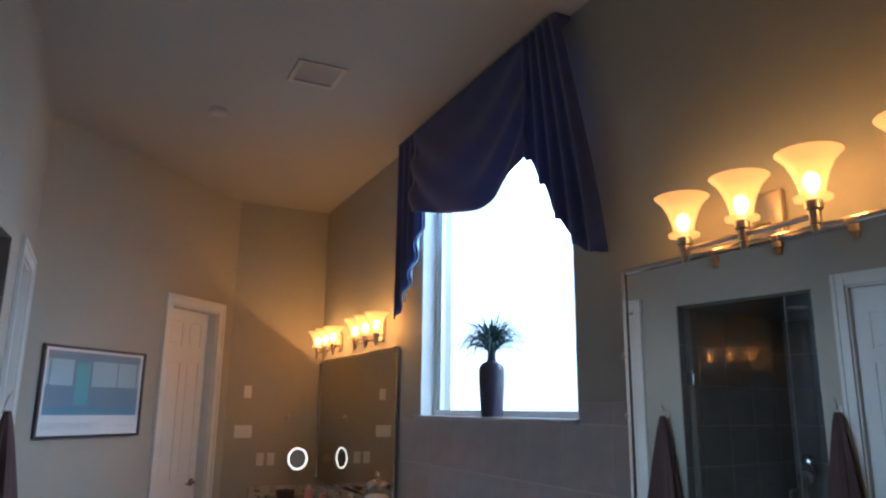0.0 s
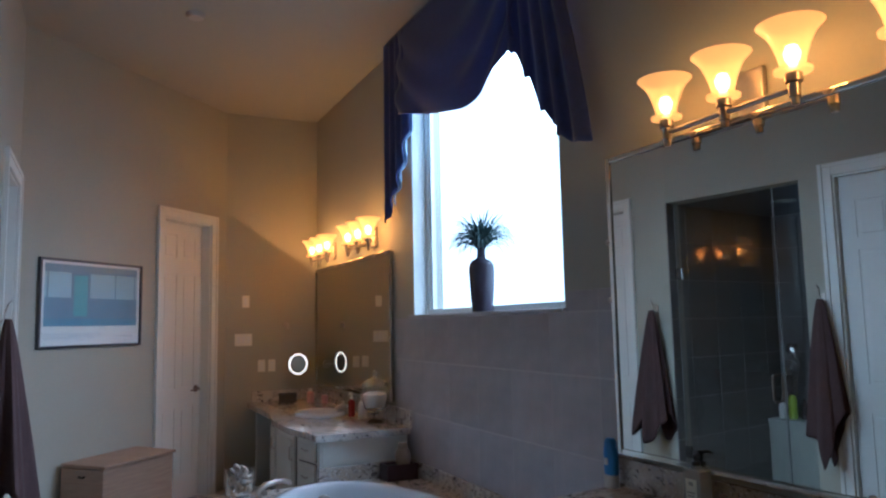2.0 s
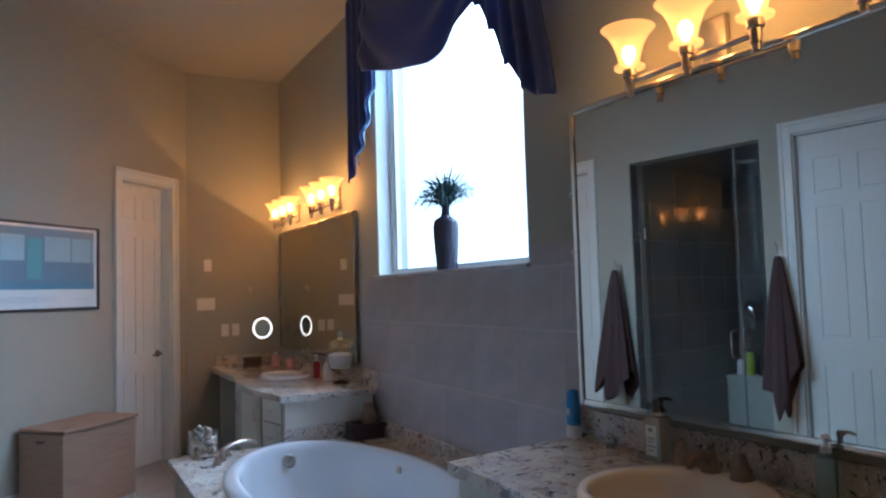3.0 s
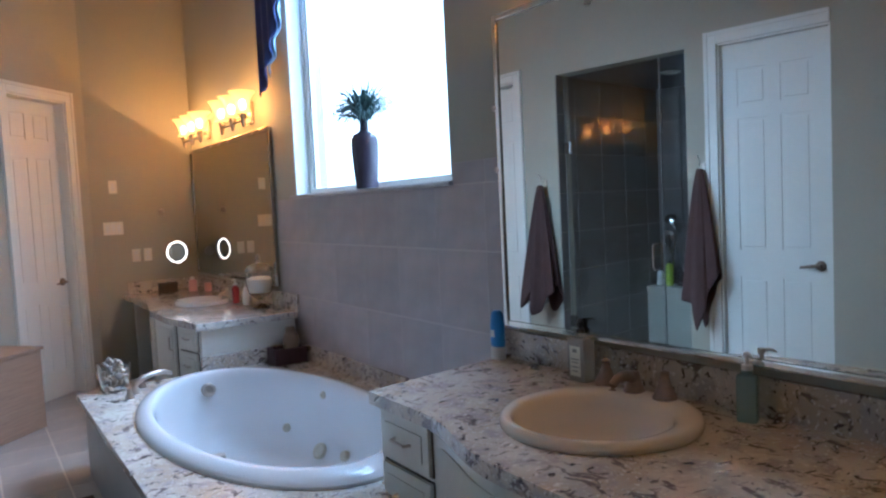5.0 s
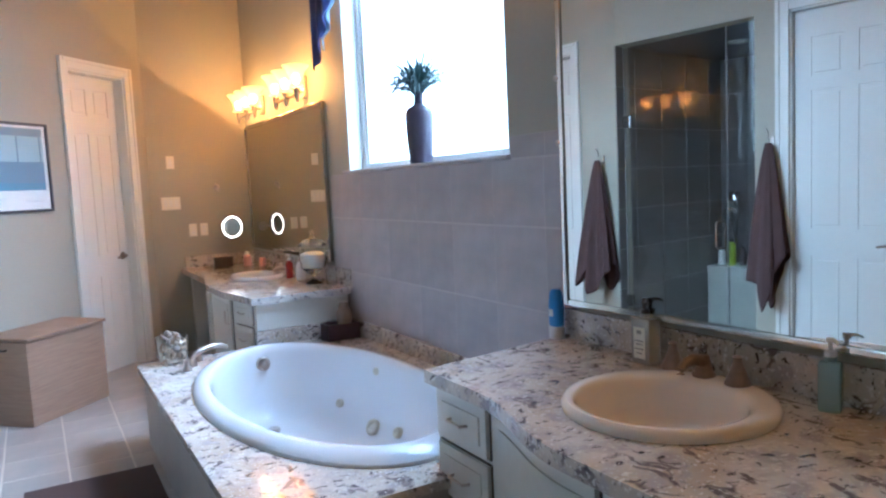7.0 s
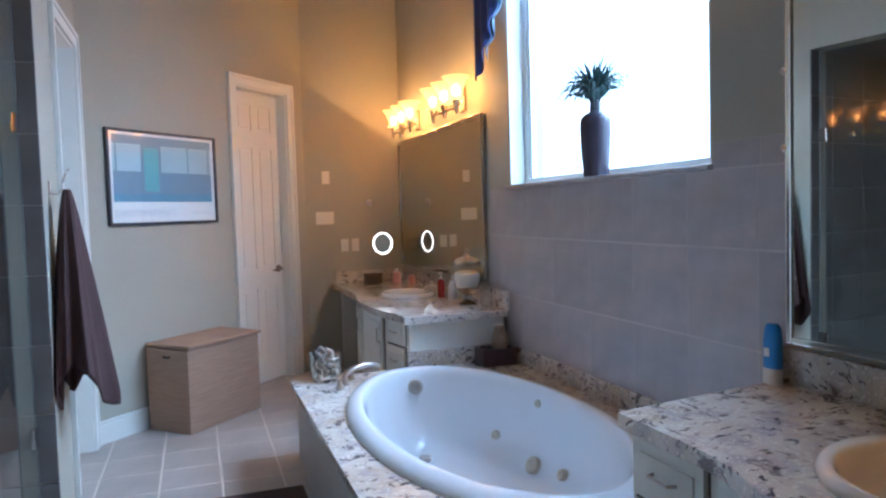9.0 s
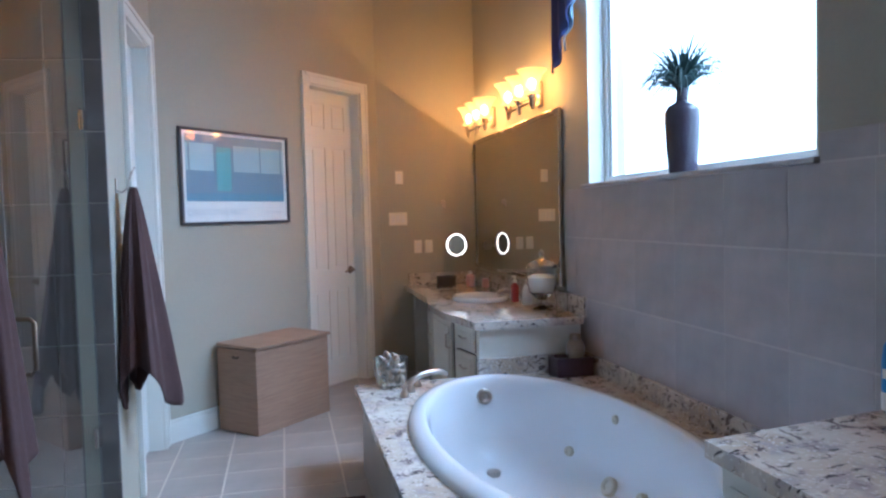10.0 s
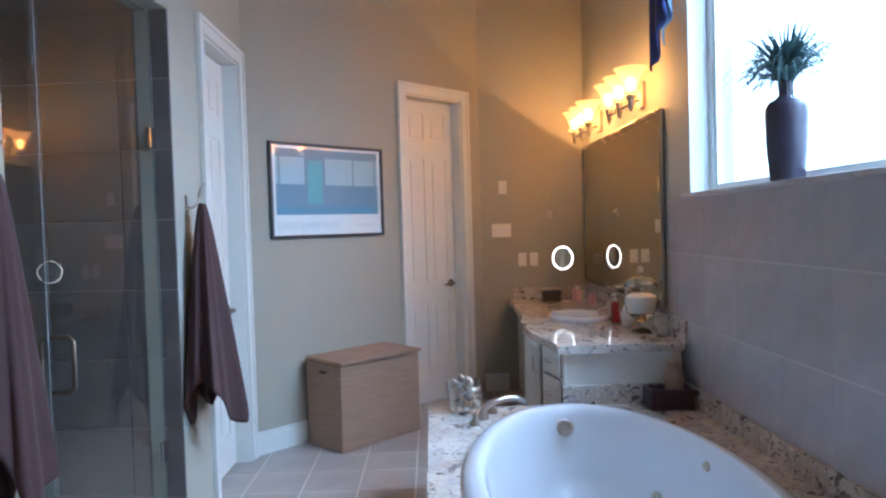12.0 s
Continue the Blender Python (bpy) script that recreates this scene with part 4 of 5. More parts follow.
def plates():
    def plate(name, x, z, w, h, label, category, parts):
        p = thing(name, (x, FAR, z), label, category)
        bm = B()
        box(bm, -w / 2, -0.007, -h / 2, w / 2, -0.0005, h / 2, 0.003)
        part("plate", bm, PLATE, p)
        for px, pz, pw, ph, nm in parts:
            bm = B()
            box(bm, px - pw / 2, -0.011, pz - ph / 2, px + pw / 2, -0.0065, pz + ph / 2, 0.0015)
            part(nm, bm, WHITE_PLASTIC, p)
    plate("light_switch", 1.60, 1.385, 0.165, 0.115, "cream triple rocker switch plate on the wall", "light switch", [(k * 0.046, 0, 0.033, 0.066, "rocker") for k in (-1, 0, 1)])
    plate("wall_control", 1.62, 1.755, 0.07, 0.115, "cream wall control plate above the switches", "wall plate", [(0, 0, 0.033, 0.066, "rocker")])
    for x in (1.775, 1.875):
        plate("power_outlet", x, 1.13, 0.07, 0.115, "cream power outlet plate near the vanity", "power outlet", [(0, 0.022, 0.034, 0.030, "socket"), (0, -0.022, 0.034, 0.030, "socket")])
    r = thing("robe_hook", (2.02, FAR, 1.52), "small nickel robe hook on the wall", "hook")
    bm = B()
    lathe(bm, [(0.0, 0), (0.026, 0.0), (0.024, 0.008), (0.010, 0.012), (0.009, 0.04), (0.016, 0.047), (0.014, 0.056), (0.0, 0.058)], m=pose(0, 0, 0, 90))
    part("knob", bm, NICKEL, r, smooth=True)
    bm = B()
    tube(bm, [(0.0, -0.03, -0.004), (-0.012, -0.045, -0.03), (0.0, -0.06, -0.045), (0.010, -0.068, -0.025)], 0.005, 8)
    part("prong", bm, NICKEL, r, smooth=True)
    d = thing("smoke_detector", (0.87, 4.90, CEIL), "small round white smoke detector on the ceiling", "smoke detector")
    bm = B()
    lathe(bm, [(0.0, -0.032), (0.05, -0.030), (0.062, -0.012), (0.064, -0.001), (0.0, -0.001)], segments=28)
    part("case", bm, VENT, d, smooth=True)
    v = thing("ceiling_vent", (1.33, 4.05, CEIL), "square white ceiling vent grille", "vent")
    bm = B()
    for a, b, c, e in ((-0.15, -0.15, 0.15, -0.12), (-0.15, 0.12, 0.15, 0.15), (-0.15, -0.12, -0.12, 0.12), (0.12, -0.12, 0.15, 0.12)):
        box(bm, a, b, -0.012, c, e, -0.001, 0.002)
    box(bm, -0.12, -0.12, -0.003, 0.12, 0.12, -0.001)
    part("frame", bm, VENT, v)
    for k in range(8):
        bm = B()
        box(bm, -0.12, -0.006, -0.008, 0.12, 0.006, -0.005, m=pose(0, -0.105 + k * 0.03, 0, 8))
        part("slat", bm, VENT, v)


plates()


def picture():
    """A framed poster on the slanting wall; local x along it, y into it."""
    s0, w, z0, h = 0.165, 0.965, 1.385, 0.635
    p = thing("picture", (0, 0, 0), "dark-framed poster of a pale blue building front with a teal door", "picture")
    p.matrix_world = DIAG_M @ pose(s0, -0.002, z0)
    f = 0.018
    for a, b, c, e in ((0, w, 0, f), (0, w, h - f, h), (0, f, f, h - f), (w - f, w, f, h - f)):
        bm = B()
        box(bm, a, -0.026, c, b, 0, e, 0.003)
        part("frame", bm, FRAME_DARK, p)

    def field(name, a, b, c, e, mat, depth, parent):
        bm = B()
        box(bm, a, -depth, c, b, -0.004, e)
        return part(name, bm, mat, parent)
    sheet = field("print", f, w - f, f, h - f, POSTER_WHITE, 0.010, p)
    m = 0.03
    x0, x1, y0, y1 = f + m, w - f - m, 0.155, h - f - 0.02
    ph = y1 - y0
    field("painted_wall", x0, x1, y0, y0 + ph * 0.46, POSTER_BLUE, 0.0106, sheet)
    field("painted_base", x0, x1, y0, y0 + ph * 0.12, POSTER_DEEP, 0.0112, sheet)
    field("painted_upper", x0, x1, y0 + ph * 0.46, y1, POSTER_PALE, 0.0106, sheet)
    field("painted_eave", x0, x1, y1 - ph * 0.13, y1, POSTER_GREY, 0.0112, sheet)
    dx = x0 + (x1 - x0) * 0.36
    field("painted_door_frame", dx - 0.085, dx + 0.085, y0 + ph * 0.14, y1 - ph * 0.13, POSTER_GREY, 0.0116, sheet)
    field("painted_door", dx - 0.062, dx + 0.062, y0 + ph * 0.16, y1 - ph * 0.17, POSTER_TEAL, 0.0122, sheet)
    for u in (0.03, 0.74, 0.97):
        ux = x0 + (x1 - x0) * u
        field("painted_bar", ux - 0.006, ux + 0.006, y0 + ph * 0.46, y1 - ph * 0.13, POSTER_GREY, 0.0116, sheet)
    for name, text, tx, size in (("lettering", "CHRISTOPHER PRATT", f + 0.03, 0.062),):
        cu = bpy.data.curves.new(name, "FONT")
        cu.body, cu.size, cu.extrude = text, size, 0.0004
        cu.materials.append(POSTER_INK)
        ob = new(name, cu)
        ob.parent = sheet
        ob.matrix_local = pose(tx, -0.0112, 0.06, 90)
        ob.scale = (0.85, 1, 1)
    field("small_print", w - f - 0.22, w - f - 0.06, 0.075, 0.082, POSTER_INK, 0.0108, sheet)
    bm = B()
    box(bm, f, -0.0185, f, w - f, -0.0165, h - f)
    part("glazing", bm, GLASS, p).visible_shadow = False


POSTER_WHITE = material("poster_white", (0.74, 0.76, 0.77), 0.6, grain=0.02, scale=20)
POSTER_BLUE = material("poster_blue", (0.17, 0.27, 0.38), 0.6, grain=0.06, scale=8)
POSTER_DEEP = material("poster_deep_blue", (0.13, 0.28, 0.42), 0.6, grain=0.06, scale=8)
POSTER_PALE = material("poster_pale_blue", (0.38, 0.53, 0.61), 0.6, grain=0.12, scale=3)
POSTER_GREY = material("poster_grey_blue", (0.18, 0.27, 0.36), 0.6, grain=0.05, scale=8)
POSTER_TEAL = material("poster_teal", (0.16, 0.40, 0.46), 0.6, grain=0.08, scale=6)
POSTER_INK = material("poster_ink", (0.50, 0.55, 0.60), 0.6)
picture()


def hamper():
    h = thing("laundry_hamper", (0, 0, 0), "light brown woven-wood laundry hamper with a lid against the wall", "hamper")
    h.matrix_world = pose(0.39, 5.50, 0, 0, 0, 45)
    w, d, t = 0.69, 0.375, 0.56
    bm = B()
    box(bm, 0, 0, 0.001, w, d, t, 0.006)
    part("body", bm, WOOD, h)
    bm = B()
    box(bm, -0.008, -0.008, t + 0.004, w + 0.008, d + 0.004, t + 0.026, 0.005)
    part("lid", bm, WOOD, h, "slightly raised wooden lid").rotation_euler = (radians(1.2), 0, 0)
    bm = B()
    tube(bm, [(-0.001, 0.16, t - 0.05), (-0.012, 0.165, t - 0.055), (-0.012, 0.205, t - 0.055), (-0.001, 0.21, t - 0.05)], 0.006, 8)
    part("handle", bm, DARK_BOX, h, "dark cord handle", True)


hamper()


def towel(place, turn, label, seed, tips, full=0.150, deep=0.75, drop=1.06):
    """A terry towel gathered at a hook; tips are (side, length) corners of its uneven hem."""
    t = thing("towel", place, label, "towel", "hanging towels", turn)
    bm = B()
    rng = random.Random(seed)
    cols, rows = 96, 48
    ph = [rng.uniform(0, 6.28) for _ in range(4)]

    def hem(side):
        for (s0, l0), (s1, l1) in zip(tips, tips[1:]):
            if s0 <= side <= s1:
                return l0 + (l1 - l0) * (side - s0) / (s1 - s0)
        return tips[-1][1] if side > tips[-1][0] else tips[0][1]
    grid = []
    for r in range(rows + 1):
        v = r / rows
        ring = []
        for c in range(cols):
            a = 2 * math.pi * c / cols
            low = hem(math.sin(a))
            d = v * low
            spread = 0.020 + full * min(1.0, d * 1.1) ** 0.75
            fold = 1 + (0.05 + 0.13 * d) * math.sin(6 * a + ph[0] + 0.8 * d) + 0.09 * d * math.sin(11 * a + ph[1] - d) + 0.03 * math.sin(17 * a + ph[2])
            x = deep * spread * fold * math.cos(a) + 0.04 + deep * (0.05 + 0.035 * d)
            y = spread * fold * math.sin(a) * (1 - 0.15 * max(0.0, d - 0.8))
            z = -drop * d + 0.012 * math.sin(5 * a + 8 * v + ph[3]) * v
            ring.append(bm.verts.new((max(x, 0.006 + 0.004 * (c % 2)), y, z)))
        grid.append(ring)
    for a, b in zip(grid, grid[1:]):
        for i in range(cols):
            j = (i + 1) % cols
            bm.faces.new((a[i], a[j], b[j], b[i]))
    bm.faces.new(grid[0][::-1])
    ob = part("cloth", bm, TOWEL, t, smooth=True)
    mod = ob.modifiers.new("thickness", "SOLIDIFY")
    mod.thickness, mod.offset = 0.007, -1
    return t


def hook(place, turn=0.0):
    h = thing("towel_hook", place, "curved nickel towel hook on the white wall", "hook", "towel hooks", turn)
    bm = B()
    box(bm, 0.0005, -0.012, -0.035, 0.006, 0.012, 0.035, 0.002)
    part("base", bm, NICKEL, h)
    bm = B()
    tube(bm, [(0.004, 0, -0.02), (0.03, 0, -0.028), (0.055, 0, -0.01), (0.062, 0, 0.03), (0.075, 0, 0.07), (0.09, 0, 0.09)], [0.006, 0.006, 0.006, 0.0055, 0.005, 0.006], 8)
    part("prong", bm, NICKEL, h, smooth=True)


hook((L, 4.41, 1.58))
towel((L, 4.41, 1.575), 0, "brown terry towel hanging from a hook beside the shower", 3, ((-1.0, 0.78), (-0.55, 0.97), (-0.1, 0.98), (0.25, 0.82), (0.9, 0.95), (1.0, 0.88)), 0.15)
hook(SWING @ Vector((L, 3.045, 1.62)), -6)
towel(SWING @ Vector((L, 3.045, 1.615)), -6, "brown terry towel hanging from a hook beside a door", 8, ((-1.0, 0.66), (-0.5, 0.82), (0.05, 1.05), (0.5, 0.88), (1.0, 0.80)), 0.13, 0.45)


def valance():
    """A navy swag valance under the ceiling: a pleated left tail, a swag, and a stepped right jabot."""
    v = thing("window_valance", (0, 0, 0), "navy satin swag valance with pleated side tails over the window", "valance")
    top = CEIL - 0.015

    def sheet(name, y_from, y_to, bottom, folds, depth, mat=VALANCE, n=60, rows=30, outer=None, label=""):
        bm = B()
        grid = []
        for i in range(n + 1):
            u = i / n
            y = y_from + (y_to - y_from) * u
            col = []
            zb = bottom(u)
            for r in range(rows + 1):
                w = r / rows
                z = top + (zb - top) * w
                yy = y + (outer(u, w) if outer else 0.0)
                col.append(bm.verts.new((W - depth - folds(u, w), yy, z)))
            grid.append(col)
        for a, b in zip(grid, grid[1:]):
            for r in range(rows):
                bm.faces.new((a[r], a[r + 1], b[r + 1], b[r]))
        ob = part(name, bm, mat, v, label, True)
        mod = ob.modifiers.new("thickness", "SOLIDIFY")
        mod.thickness = 0.006
        return ob

    # swag: from the left tail to the peak right of the middle
    def swag_low(u):
        y = 4.62 + (3.05 - 4.62) * u
        if y > 3.62:
            return 2.755 + 0.23 * ((y - 3.62) / 0.95) ** 1.2
        return 2.755 + 0.18 * ((3.62 - y) / 0.55) ** 2.2
    sheet("swag", 4.62, 3.05, swag_low, lambda u, w: 0.02 + 0.014 * math.sin(16 * w + 5 * (u - 0.5) ** 2 * 6) * (0.4 + w) + 0.03 * w, 0.075)
    # left tail with a stepped inner hem
    def left_low(u):
        steps = [2.25, 2.29, 2.41, 2.50, 2.60, 2.74, 2.86]
        i = min(int(u * 6), 5)
        f = u * 6 - i
        return steps[i] + (steps[i + 1] - steps[i]) * f
    sheet("tail", 4.93, 4.50, left_low, lambda u, w: 0.018 * math.sin(u * 24) * (0.5 + 0.5 * w), 0.10)
    sheet("tail_lining", 4.82, 4.51, lambda u: left_low(0.25 + 0.75 * u) + 0.012, lambda u, w: 0.018 * math.sin((0.25 + 0.75 * u) * 24) * (0.5 + 0.5 * w) - 0.03, 0.10, LINING, label="pale blue lining")
    # right jabot: a straight outer edge and a stepped inner one
    def right_low(u):
        steps = [2.96, 2.88, 2.78, 2.71, 2.56, 2.50, 2.42, 2.35, 2.31, 2.29, 2.28]
        i = min(int(u * 10), 9)
        f = u * 10 - i
        return steps[i] + (steps[i + 1] - steps[i]) * min(1.0, f * 1.6)
    sheet("jabot", 3.11, 2.47, right_low, lambda u, w: 0.016 * math.sin(u * 30) * (0.4 + 0.6 * w), 0.105, outer=lambda u, w: 0.32 * u * (1 - w) ** 1.2)
    bm = B()
    box(bm, W - 0.10, 2.80, top - 0.02, W - 0.001, 4.92, top + 0.01, 0.004)
    part("mounting_board", bm, VALANCE, v)


valance()


def vase():
    v = thing("vase_with_greenery", (W + 0.015, 3.685, WIN_Z0 + 0.006), "dark glazed bottle vase with wispy greenery on the window sill", "vase")
    bm = B()
    lathe(bm, [(0.0, 0), (0.060, 0.0), (0.063, 0.012), (0.072, 0.12), (0.077, 0.24), (0.075, 0.275), (0.062, 0.298), (0.038, 0.310), (0.028, 0.32), (0.025, 0.365), (0.031, 0.378), (0.027, 0.378), (0.0, 0.36)], segments=36)
    part("vase", bm, VASE, v, smooth=True)
    rng = random.Random(5)
    bm = B()
    for k in range(330):
        a = rng.uniform(0, 2 * math.pi)
        reach, rise = rng.uniform(0.06, 0.30), rng.uniform(0.08, 0.23)
        if math.sin(a) < 0:      # the spray leans towards the south
            reach, rise = reach * 1.25, rise * 1.12
        if k < 60:
            reach, rise = rng.uniform(0.20, 0.37), rng.uniform(0.07, 0.20)
        droop = rng.uniform(0.0, 0.75) * reach
        dx, dy = math.cos(a) * 0.6, math.sin(a)
        prev = None
        n = 7
        wid = rng.uniform(0.0035, 0.0065) if k > 59 else 0.0035
        for i in range(n + 1):
            s = i / n
            p = Vector((dx * reach * s, dy * reach * s, 0.36 + rise * (1.7 * s - 0.7 * s * s) - droop * s ** 3))
            side = Vector((-dy, dx, 0.25)).normalized() * wid * (1.02 - s ** 2) * (0.5 + 1.2 * s if s < 0.45 else 1.04)
            pair = (bm.verts.new(p - side), bm.verts.new(p + side))
            if prev:
                bm.faces.new((prev[0], prev[1], pair[1], pair[0]))
            prev = pair
    g = part("greenery", bm, LEAF, v, "dark wispy grass leaves")
    mod = g.modifiers.new("thickness", "SOLIDIFY")
    mod.thickness = 0.0012


vase()


def tub_things():
    f = thing("tub_faucet", (1.22, 4.50, DECK), "brushed nickel roman tub faucet with two lever handles", "faucet")
    bm = B()
    lathe(bm, [(0.0, 0), (0.032, 0.0), (0.028, 0.02), (0.02, 0.04), (0.0, 0.045)], segments=20)
    tube(bm, [(0, 0, 0.03), (0.012, 0.008, 0.055), (0.06, 0.025, 0.078), (0.12, 0.045, 0.088), (0.18, 0.065, 0.084), (0.22, 0.075, 0.062)], [0.018, 0.018, 0.017, 0.016, 0.015, 0.015], 14)
    part("spout", bm, NICKEL, f, smooth=True)
    for dx, dy in ((-0.045, -0.10), (0.06, 0.115)):
        bm = B()
        lathe(bm, [(0.0, 0), (0.028, 0.0), (0.024, 0.016), (0.014, 0.03), (0.013, 0.055), (0.018, 0.06), (0.0, 0.066)], at=(dx, dy, 0), segments=18)
        tube(bm, [(dx - 0.02, dy - 0.035, 0.062), (dx, dy, 0.060), (dx + 0.02, dy + 0.04, 0.066)], [0.006, 0.008, 0.006], 8)
        part("handle", bm, NICKEL, f, smooth=True)
    b = thing("glass_bowl", (1.14, 4.63, DECK), "clear glass bowl heaped with sea shells on the tub deck", "bowl")
    bm = B()
    lathe(bm, [(0.0, 0.0), (0.060, 0.0), (0.078, 0.02), (0.088, 0.08), (0.094, 0.165), (0.090, 0.165), (0.084, 0.08), (0.073, 0.024), (0.0, 0.008)], segments=32)
    part("bowl", bm, GLASS, b, smooth=True).visible_shadow = False
    rng = random.Random(11)
    mats = (SHELL_PALE, SHELL_GREY, SHELL_TAN)
    for k in range(46):
        z = 0.02 + 0.165 * (k / 45)
        r = 0.058 * math.sqrt(rng.random()) * (1.0 if z < 0.15 else 0.8)
        a = rng.uniform(0, 6.28)
        s = rng.uniform(0.013, 0.027)
        m = pose(r * math.cos(a), r * math.sin(a), z, rng.uniform(0, 360), rng.uniform(0, 360), 0)
        bm = B()
        kind = rng.randrange(3)
        if kind == 0:      # a ribbed fan
            lathe(bm, [(0.0, 0.0), (s * 0.5, s * 0.10), (s * 0.9, s * 0.32), (s * 1.15, s * 0.62), (s * 1.08, s * 0.64), (s * 0.7, s * 0.38), (0.0, s * 0.2)], segments=22, sy=0.8, m=m)
            for i, v in enumerate(bm.verts):
                v.co += (v.co - m.translation) * (0.11 if i % 2 else -0.05)
        elif kind == 1:    # a pointed whelk
            lathe(bm, [(0.0, -s * 1.9), (s * 0.18, -s * 1.5), (s * 0.45, -s * 0.6), (s * 0.8, 0.0), (s * 0.72, s * 0.18), (s * 0.55, s * 0.3), (s * 0.58, s * 0.4), (s * 0.36, s * 0.62), (s * 0.38, s * 0.7), (0.0, s * 1.15)], segments=10, sx=0.75, m=m)
        else:              # a low cone
            lathe(bm, [(0.0, 0.0), (s, 0.0), (s * 1.05, s * 0.12), (s * 0.6, s * 0.5), (s * 0.2, s * 0.85), (0.0, s * 0.92)], segments=9, sx=1.25, sy=0.8, m=m)
            for v in bm.verts:
                v.co += Vector((rng.uniform(-1, 1), rng.uniform(-1, 1), rng.uniform(-1, 1))) * s * 0.09
        part("sea_shell", bm, mats[k % 3], b, smooth=True)
    u = thing("planter", (2.185, 4.61, DECK), "dark purple-brown rectangular pot holding a tan jar and a glass dish", "decoration")
    bm = B()
    for a, b, c, d in ((-0.11, -0.075, 0.11, -0.06), (-0.11, 0.06, 0.11, 0.075), (-0.11, -0.06, -0.095, 0.06), (0.095, -0.06, 0.11, 0.06)):
        box(bm, a, b, 0.0, c, d, 0.105, 0.004)
    box(bm, -0.095, -0.06, 0.0, 0.095, 0.06, 0.085)
    part("pot", bm, POT, u)
    bm = B()
    lathe(bm, [(0.0, 0.086), (0.036, 0.086), (0.052, 0.115), (0.056, 0.15), (0.048, 0.185), (0.034, 0.20), (0.036, 0.215), (0.030, 0.235), (0.0, 0.24)], at=(0.03, 0.0, 0), segments=28)
    part("jar", bm, TAN_CERAMIC, u, "tan ceramic jar", True)
    bm = B()
    lathe(bm, [(0.0, 0.086), (0.03, 0.086), (0.036, 0.125), (0.034, 0.125), (0.028, 0.09), (0.0, 0.09)], at=(-0.055, -0.01, 0), segments=20)
    part("dish", bm, GLASS, u, "small clear glass dish", True).visible_shadow = False


POT = material("dark_purple_glaze", (0.055, 0.035, 0.06), 0.3, grain=0.15, scale=20)
TAN_CERAMIC = material("tan_ceramic", (0.26, 0.20, 0.15), 0.4, grain=0.15, scale=30)
SHELL_PALE = material("pale_shell", (0.52, 0.45, 0.36), 0.45, grain=0.15, scale=60)
SHELL_GREY = material("grey_shell", (0.27, 0.24, 0.22), 0.5, grain=0.2, scale=60)
SHELL_TAN = material("tan_shell", (0.40, 0.31, 0.23), 0.5, grain=0.2, scale=50)
tub_things()


def shower_bottles():
    for y, x, prof, mat, lab, capm in (
        (4.085, 0.16, [(0.0, 0), (0.034, 0.0), (0.036, 0.18), (0.02, 0.21), (0.0, 0.211)], LIME_PLASTIC, "lime green shower gel bottle on the bench", BLACK),
        (3.99, 0.14, [(0.0, 0), (0.030, 0.0), (0.032, 0.12), (0.018, 0.15), (0.0, 0.151)], DARK_BOX, "dark shampoo bottle on the shower bench", BLACK),
        (4.18, 0.16, [(0.0, 0), (0.032, 0.0), (0.034, 0.11), (0.016, 0.14), (0.0, 0.141)], WHITE_PLASTIC, "white shampoo bottle on the shower bench", BLACK)):
        h = prof[-1][1]
        bottle(SWING @ Vector((SH_X + x, y, 0.59)), prof, mat, lab, cap=[(0.0, h), (0.014, h), (0.013, h + 0.028), (0.0, h + 0.03)], cap_mat=capm)


shower_bottles()


def bath_mat():
    m = thing("bath_mat", (0, 0, 0), "dark brown plush bath mat on the tiled floor", "bath mat")
    bm = B()
    box(bm, 0.34, 3.45, 0.001, 0.945, 4.30, 0.02, 0.008)
    part("mat_body", bm, MAT, m)


bath_mat()


# ---------- tiles ----------
def tile_mesh(name, w, h, t, mat, chamfer=0.002):
    """A tile lying in local x, z with its face at y = 0 and its back at y = t."""
    c = chamfer
    v = [(0, t, 0), (w, t, 0), (w, t, h), (0, t, h), (0, c, 0), (w, c, 0), (w, c, h), (0, c, h), (c, 0, c), (w - c, 0, c), (w - c, 0, h - c), (c, 0, h - c)]
    f = [(4, 5, 9, 8), (5, 6, 10, 9), (6, 7, 11, 10), (7, 4, 8, 11), (8, 9, 10, 11), (0, 1, 5, 4), (1, 2, 6, 5), (2, 3, 7, 6), (3, 0, 4, 7)]
    me = bpy.data.meshes.new(name)
    me.from_pydata(v, [], f)
    me.materials.append(mat)
    return me


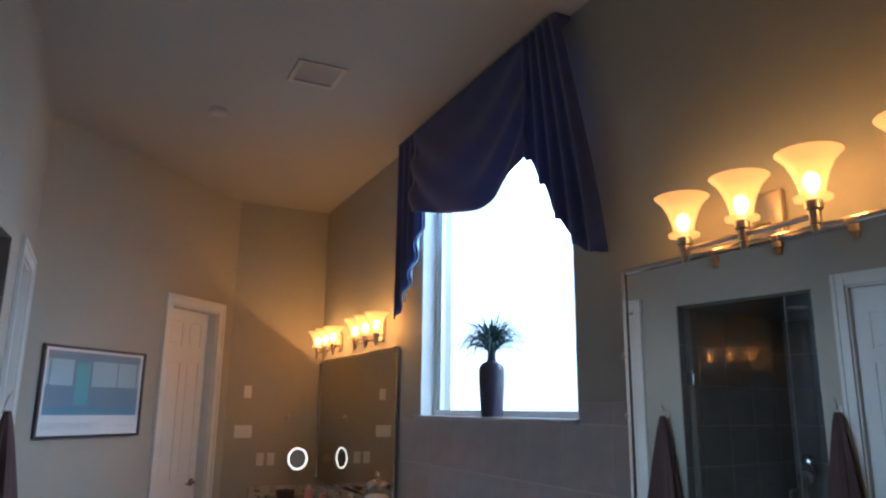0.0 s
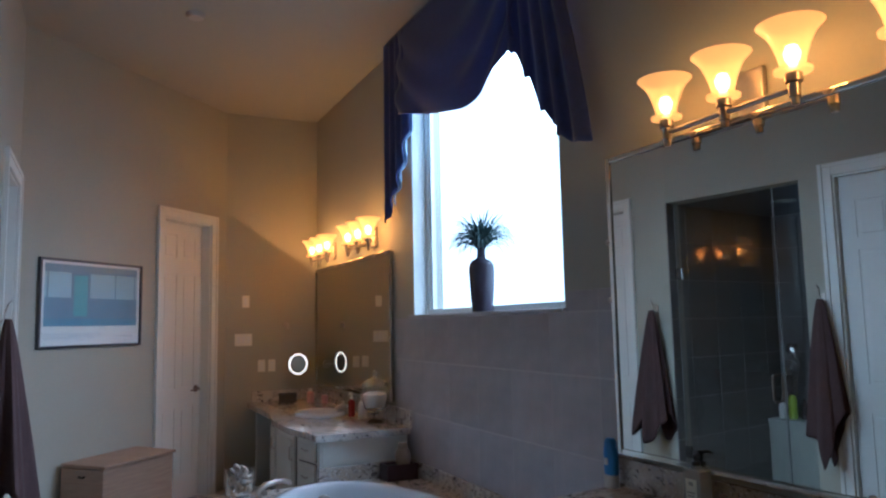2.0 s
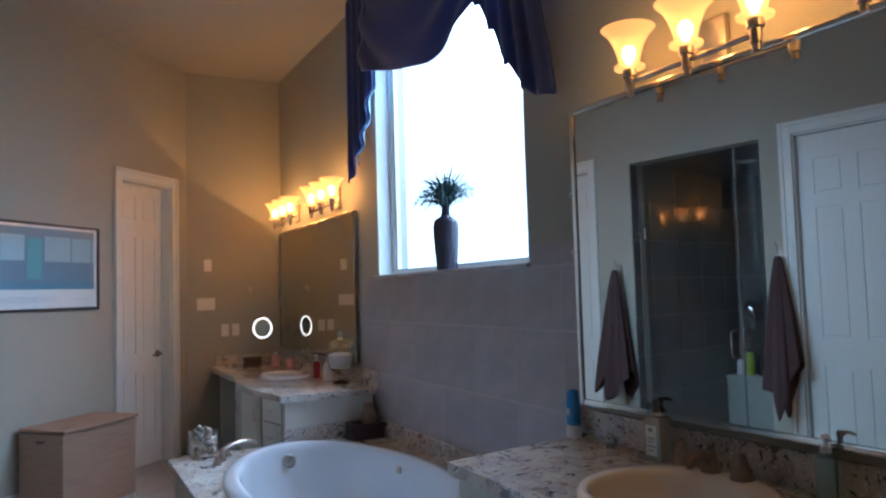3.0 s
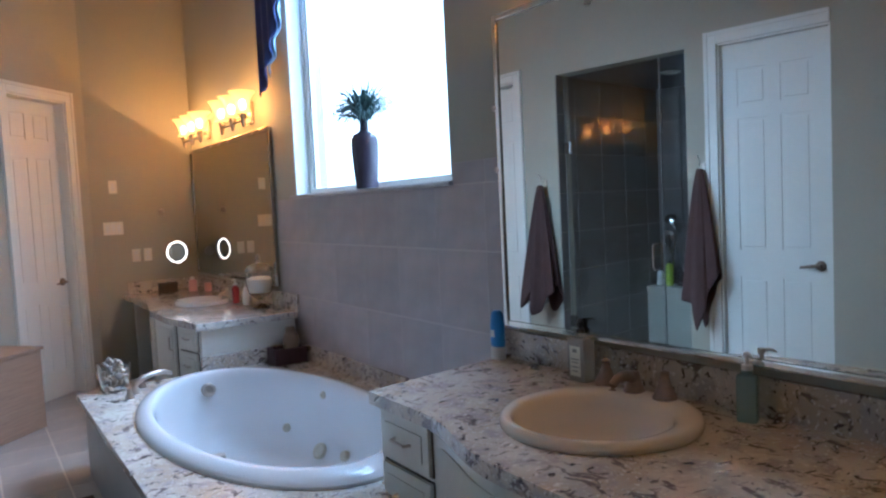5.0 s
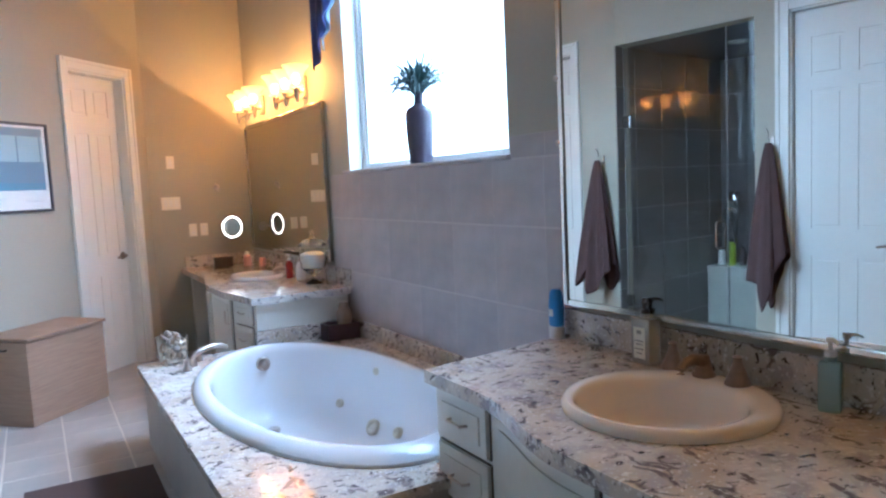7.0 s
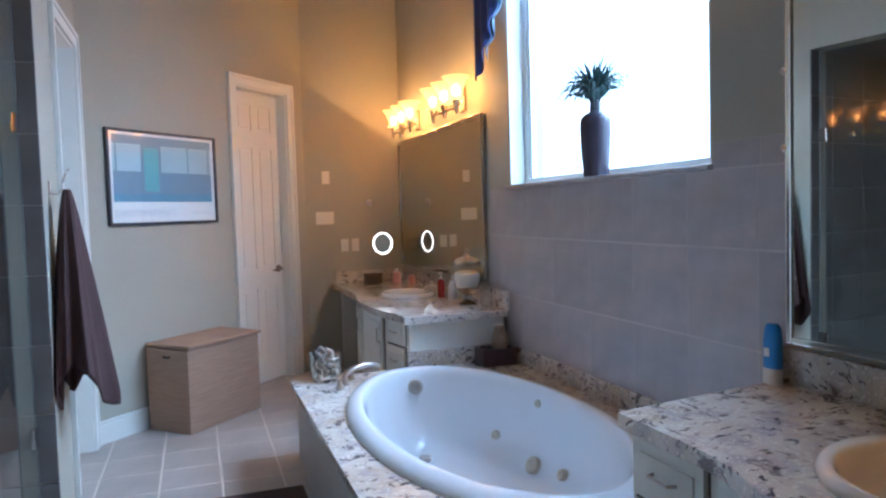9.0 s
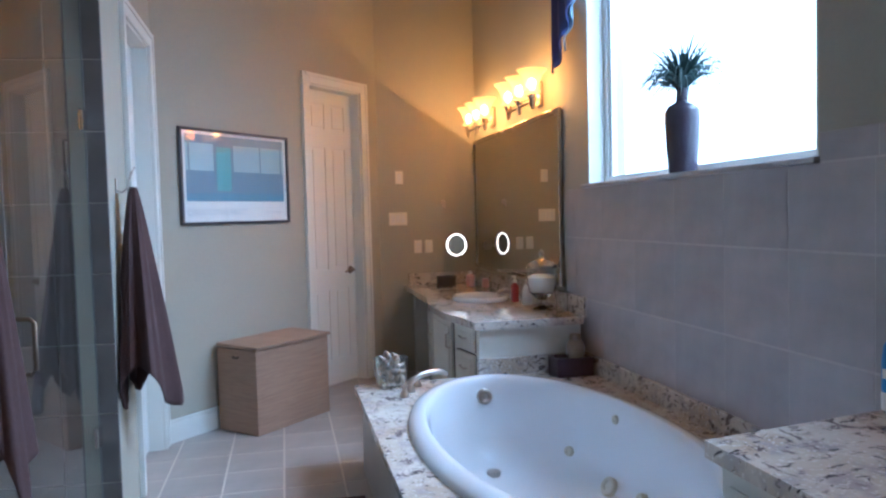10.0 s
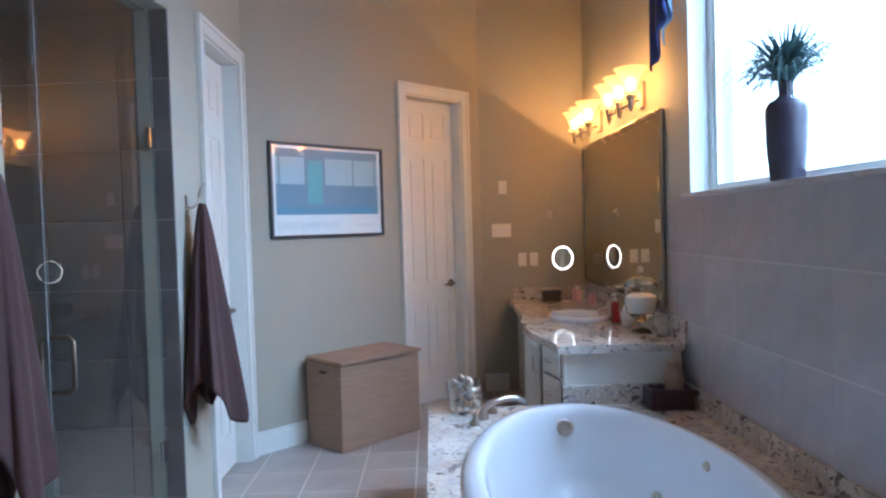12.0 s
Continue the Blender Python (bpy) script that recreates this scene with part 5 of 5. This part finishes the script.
def tile_field(parent, m, width, height, tw, th, mat, x_off=0.0, z_off=0.0, gap=0.004, t=0.008, skip=None, gap_x=None):
    """Tiles over a width x height field of the plane m (local x across, z up, y into the wall)."""
    cache = {}
    gx = gap if gap_x is None else gap_x
    i0 = math.floor(-x_off / tw)
    j0 = math.floor(-z_off / th)
    for j in range(j0, math.ceil((height - z_off) / th)):
        for i in range(i0, math.ceil((width - x_off) / tw)):
            x0, x1 = max(0, x_off + i * tw + gx / 2), min(width, x_off + (i + 1) * tw - gx / 2)
            z0, z1 = max(0, z_off + j * th + gap / 2), min(height, z_off + (j + 1) * th - gap / 2)
            if x1 - x0 < 0.01 or z1 - z0 < 0.01 or (skip and skip((x0 + x1) / 2, (z0 + z1) / 2)):
                continue
            key = (round(x1 - x0, 4), round(z1 - z0, 4))
            if key not in cache:
                cache[key] = tile_mesh("tile", *key, t, mat)
            ob = new("tile", cache[key])
            ob.parent = parent
            ob.matrix_world = m @ pose(x0, 0, z0)


def tiles():
    east = bpy.data.objects["wall_east"]
    bm = B()
    z0, z1, ya, yb = DECK + 0.10, WIN_Z0 - 0.017, 2.415, 4.985
    box(bm, W - 0.0052, ya, DECK, W - 0.0008, yb, z1)
    part("grout_bed", bm, GROUT, east)
    tile_field(east, pose(W - 0.006, yb, z0, 0, 0, -90), yb - ya, z1 - z0, 0.376, 0.36, WALL_TILE, x_off=(yb - 3.73) % 0.376, z_off=1.25 - z0 - 0.72, t=0.005, gap=0.005, gap_x=0.0014)
    bm = B()
    box(bm, W - 0.0052, ya, z1, W - 0.0008, WIN_Y0 - 0.013, z1 + 0.10)
    part("grout_bed", bm, GROUT, east)
    tile_field(east, pose(W - 0.006, WIN_Y0 - 0.013, z1 + 0.002, 0, 0, -90), WIN_Y0 - 0.013 - ya, 0.098, 0.376, 0.36, WALL_TILE, x_off=(WIN_Y0 - 3.73) % 0.376, t=0.005, gap=0.005, gap_x=0.0014)
    sw = bpy.data.objects["shower_wall"]
    # far side of the recess, with the jamb strip in front of the glass
    tile_field(sw, SWING @ pose(SH_X, SH_Y1 - 0.009, 0, 0, 0, 0), L - SH_X, SH_TOP, 0.376, 0.32, SHOWER_TILE, x_off=0.22, z_off=-0.10)
    tile_field(sw, SWING @ pose(SH_X, SH_Y0, 0, 0, 0, 90), SH_Y1 - SH_Y0, SH_TOP, 0.376, 0.32, SHOWER_TILE, x_off=0.1, z_off=-0.10)
    tile_field(sw, SWING @ pose(L - 0.16, SH_Y0 + 0.002, 0, 0, 0, 180), L - 0.16 - SH_X, SH_TOP, 0.376, 0.32, SHOWER_TILE, x_off=0.1, z_off=-0.10)
    x0 = L - 0.95
    fm = pose(x0, BACK, 0) @ Matrix(((1, 0, 0, 0), (0, 0, 1, 0), (0, -1, 0, 0), (0, 0, 0, 1)))
    s = 0.315

    def hidden(u, v):
        x, y = x0 + u, BACK + v
        return (x > 1.05 and 2.5 < y < 4.6) or (x > 1.75 and y < 2.3) or y > x + DIAG + 0.25 or (x < L - 0.1 and y > SH_Y1) or (x < L - 0.2 and y > 3.1) or (x < L - 0.6 and y > 0.6)
    tile_field(floor, fm, W - x0, FAR - BACK, s, s, FLOOR_TILE, (0.235 - x0) % s, (5.19 - BACK) % s, gap=0.009, t=0.003, skip=hidden)


tiles()
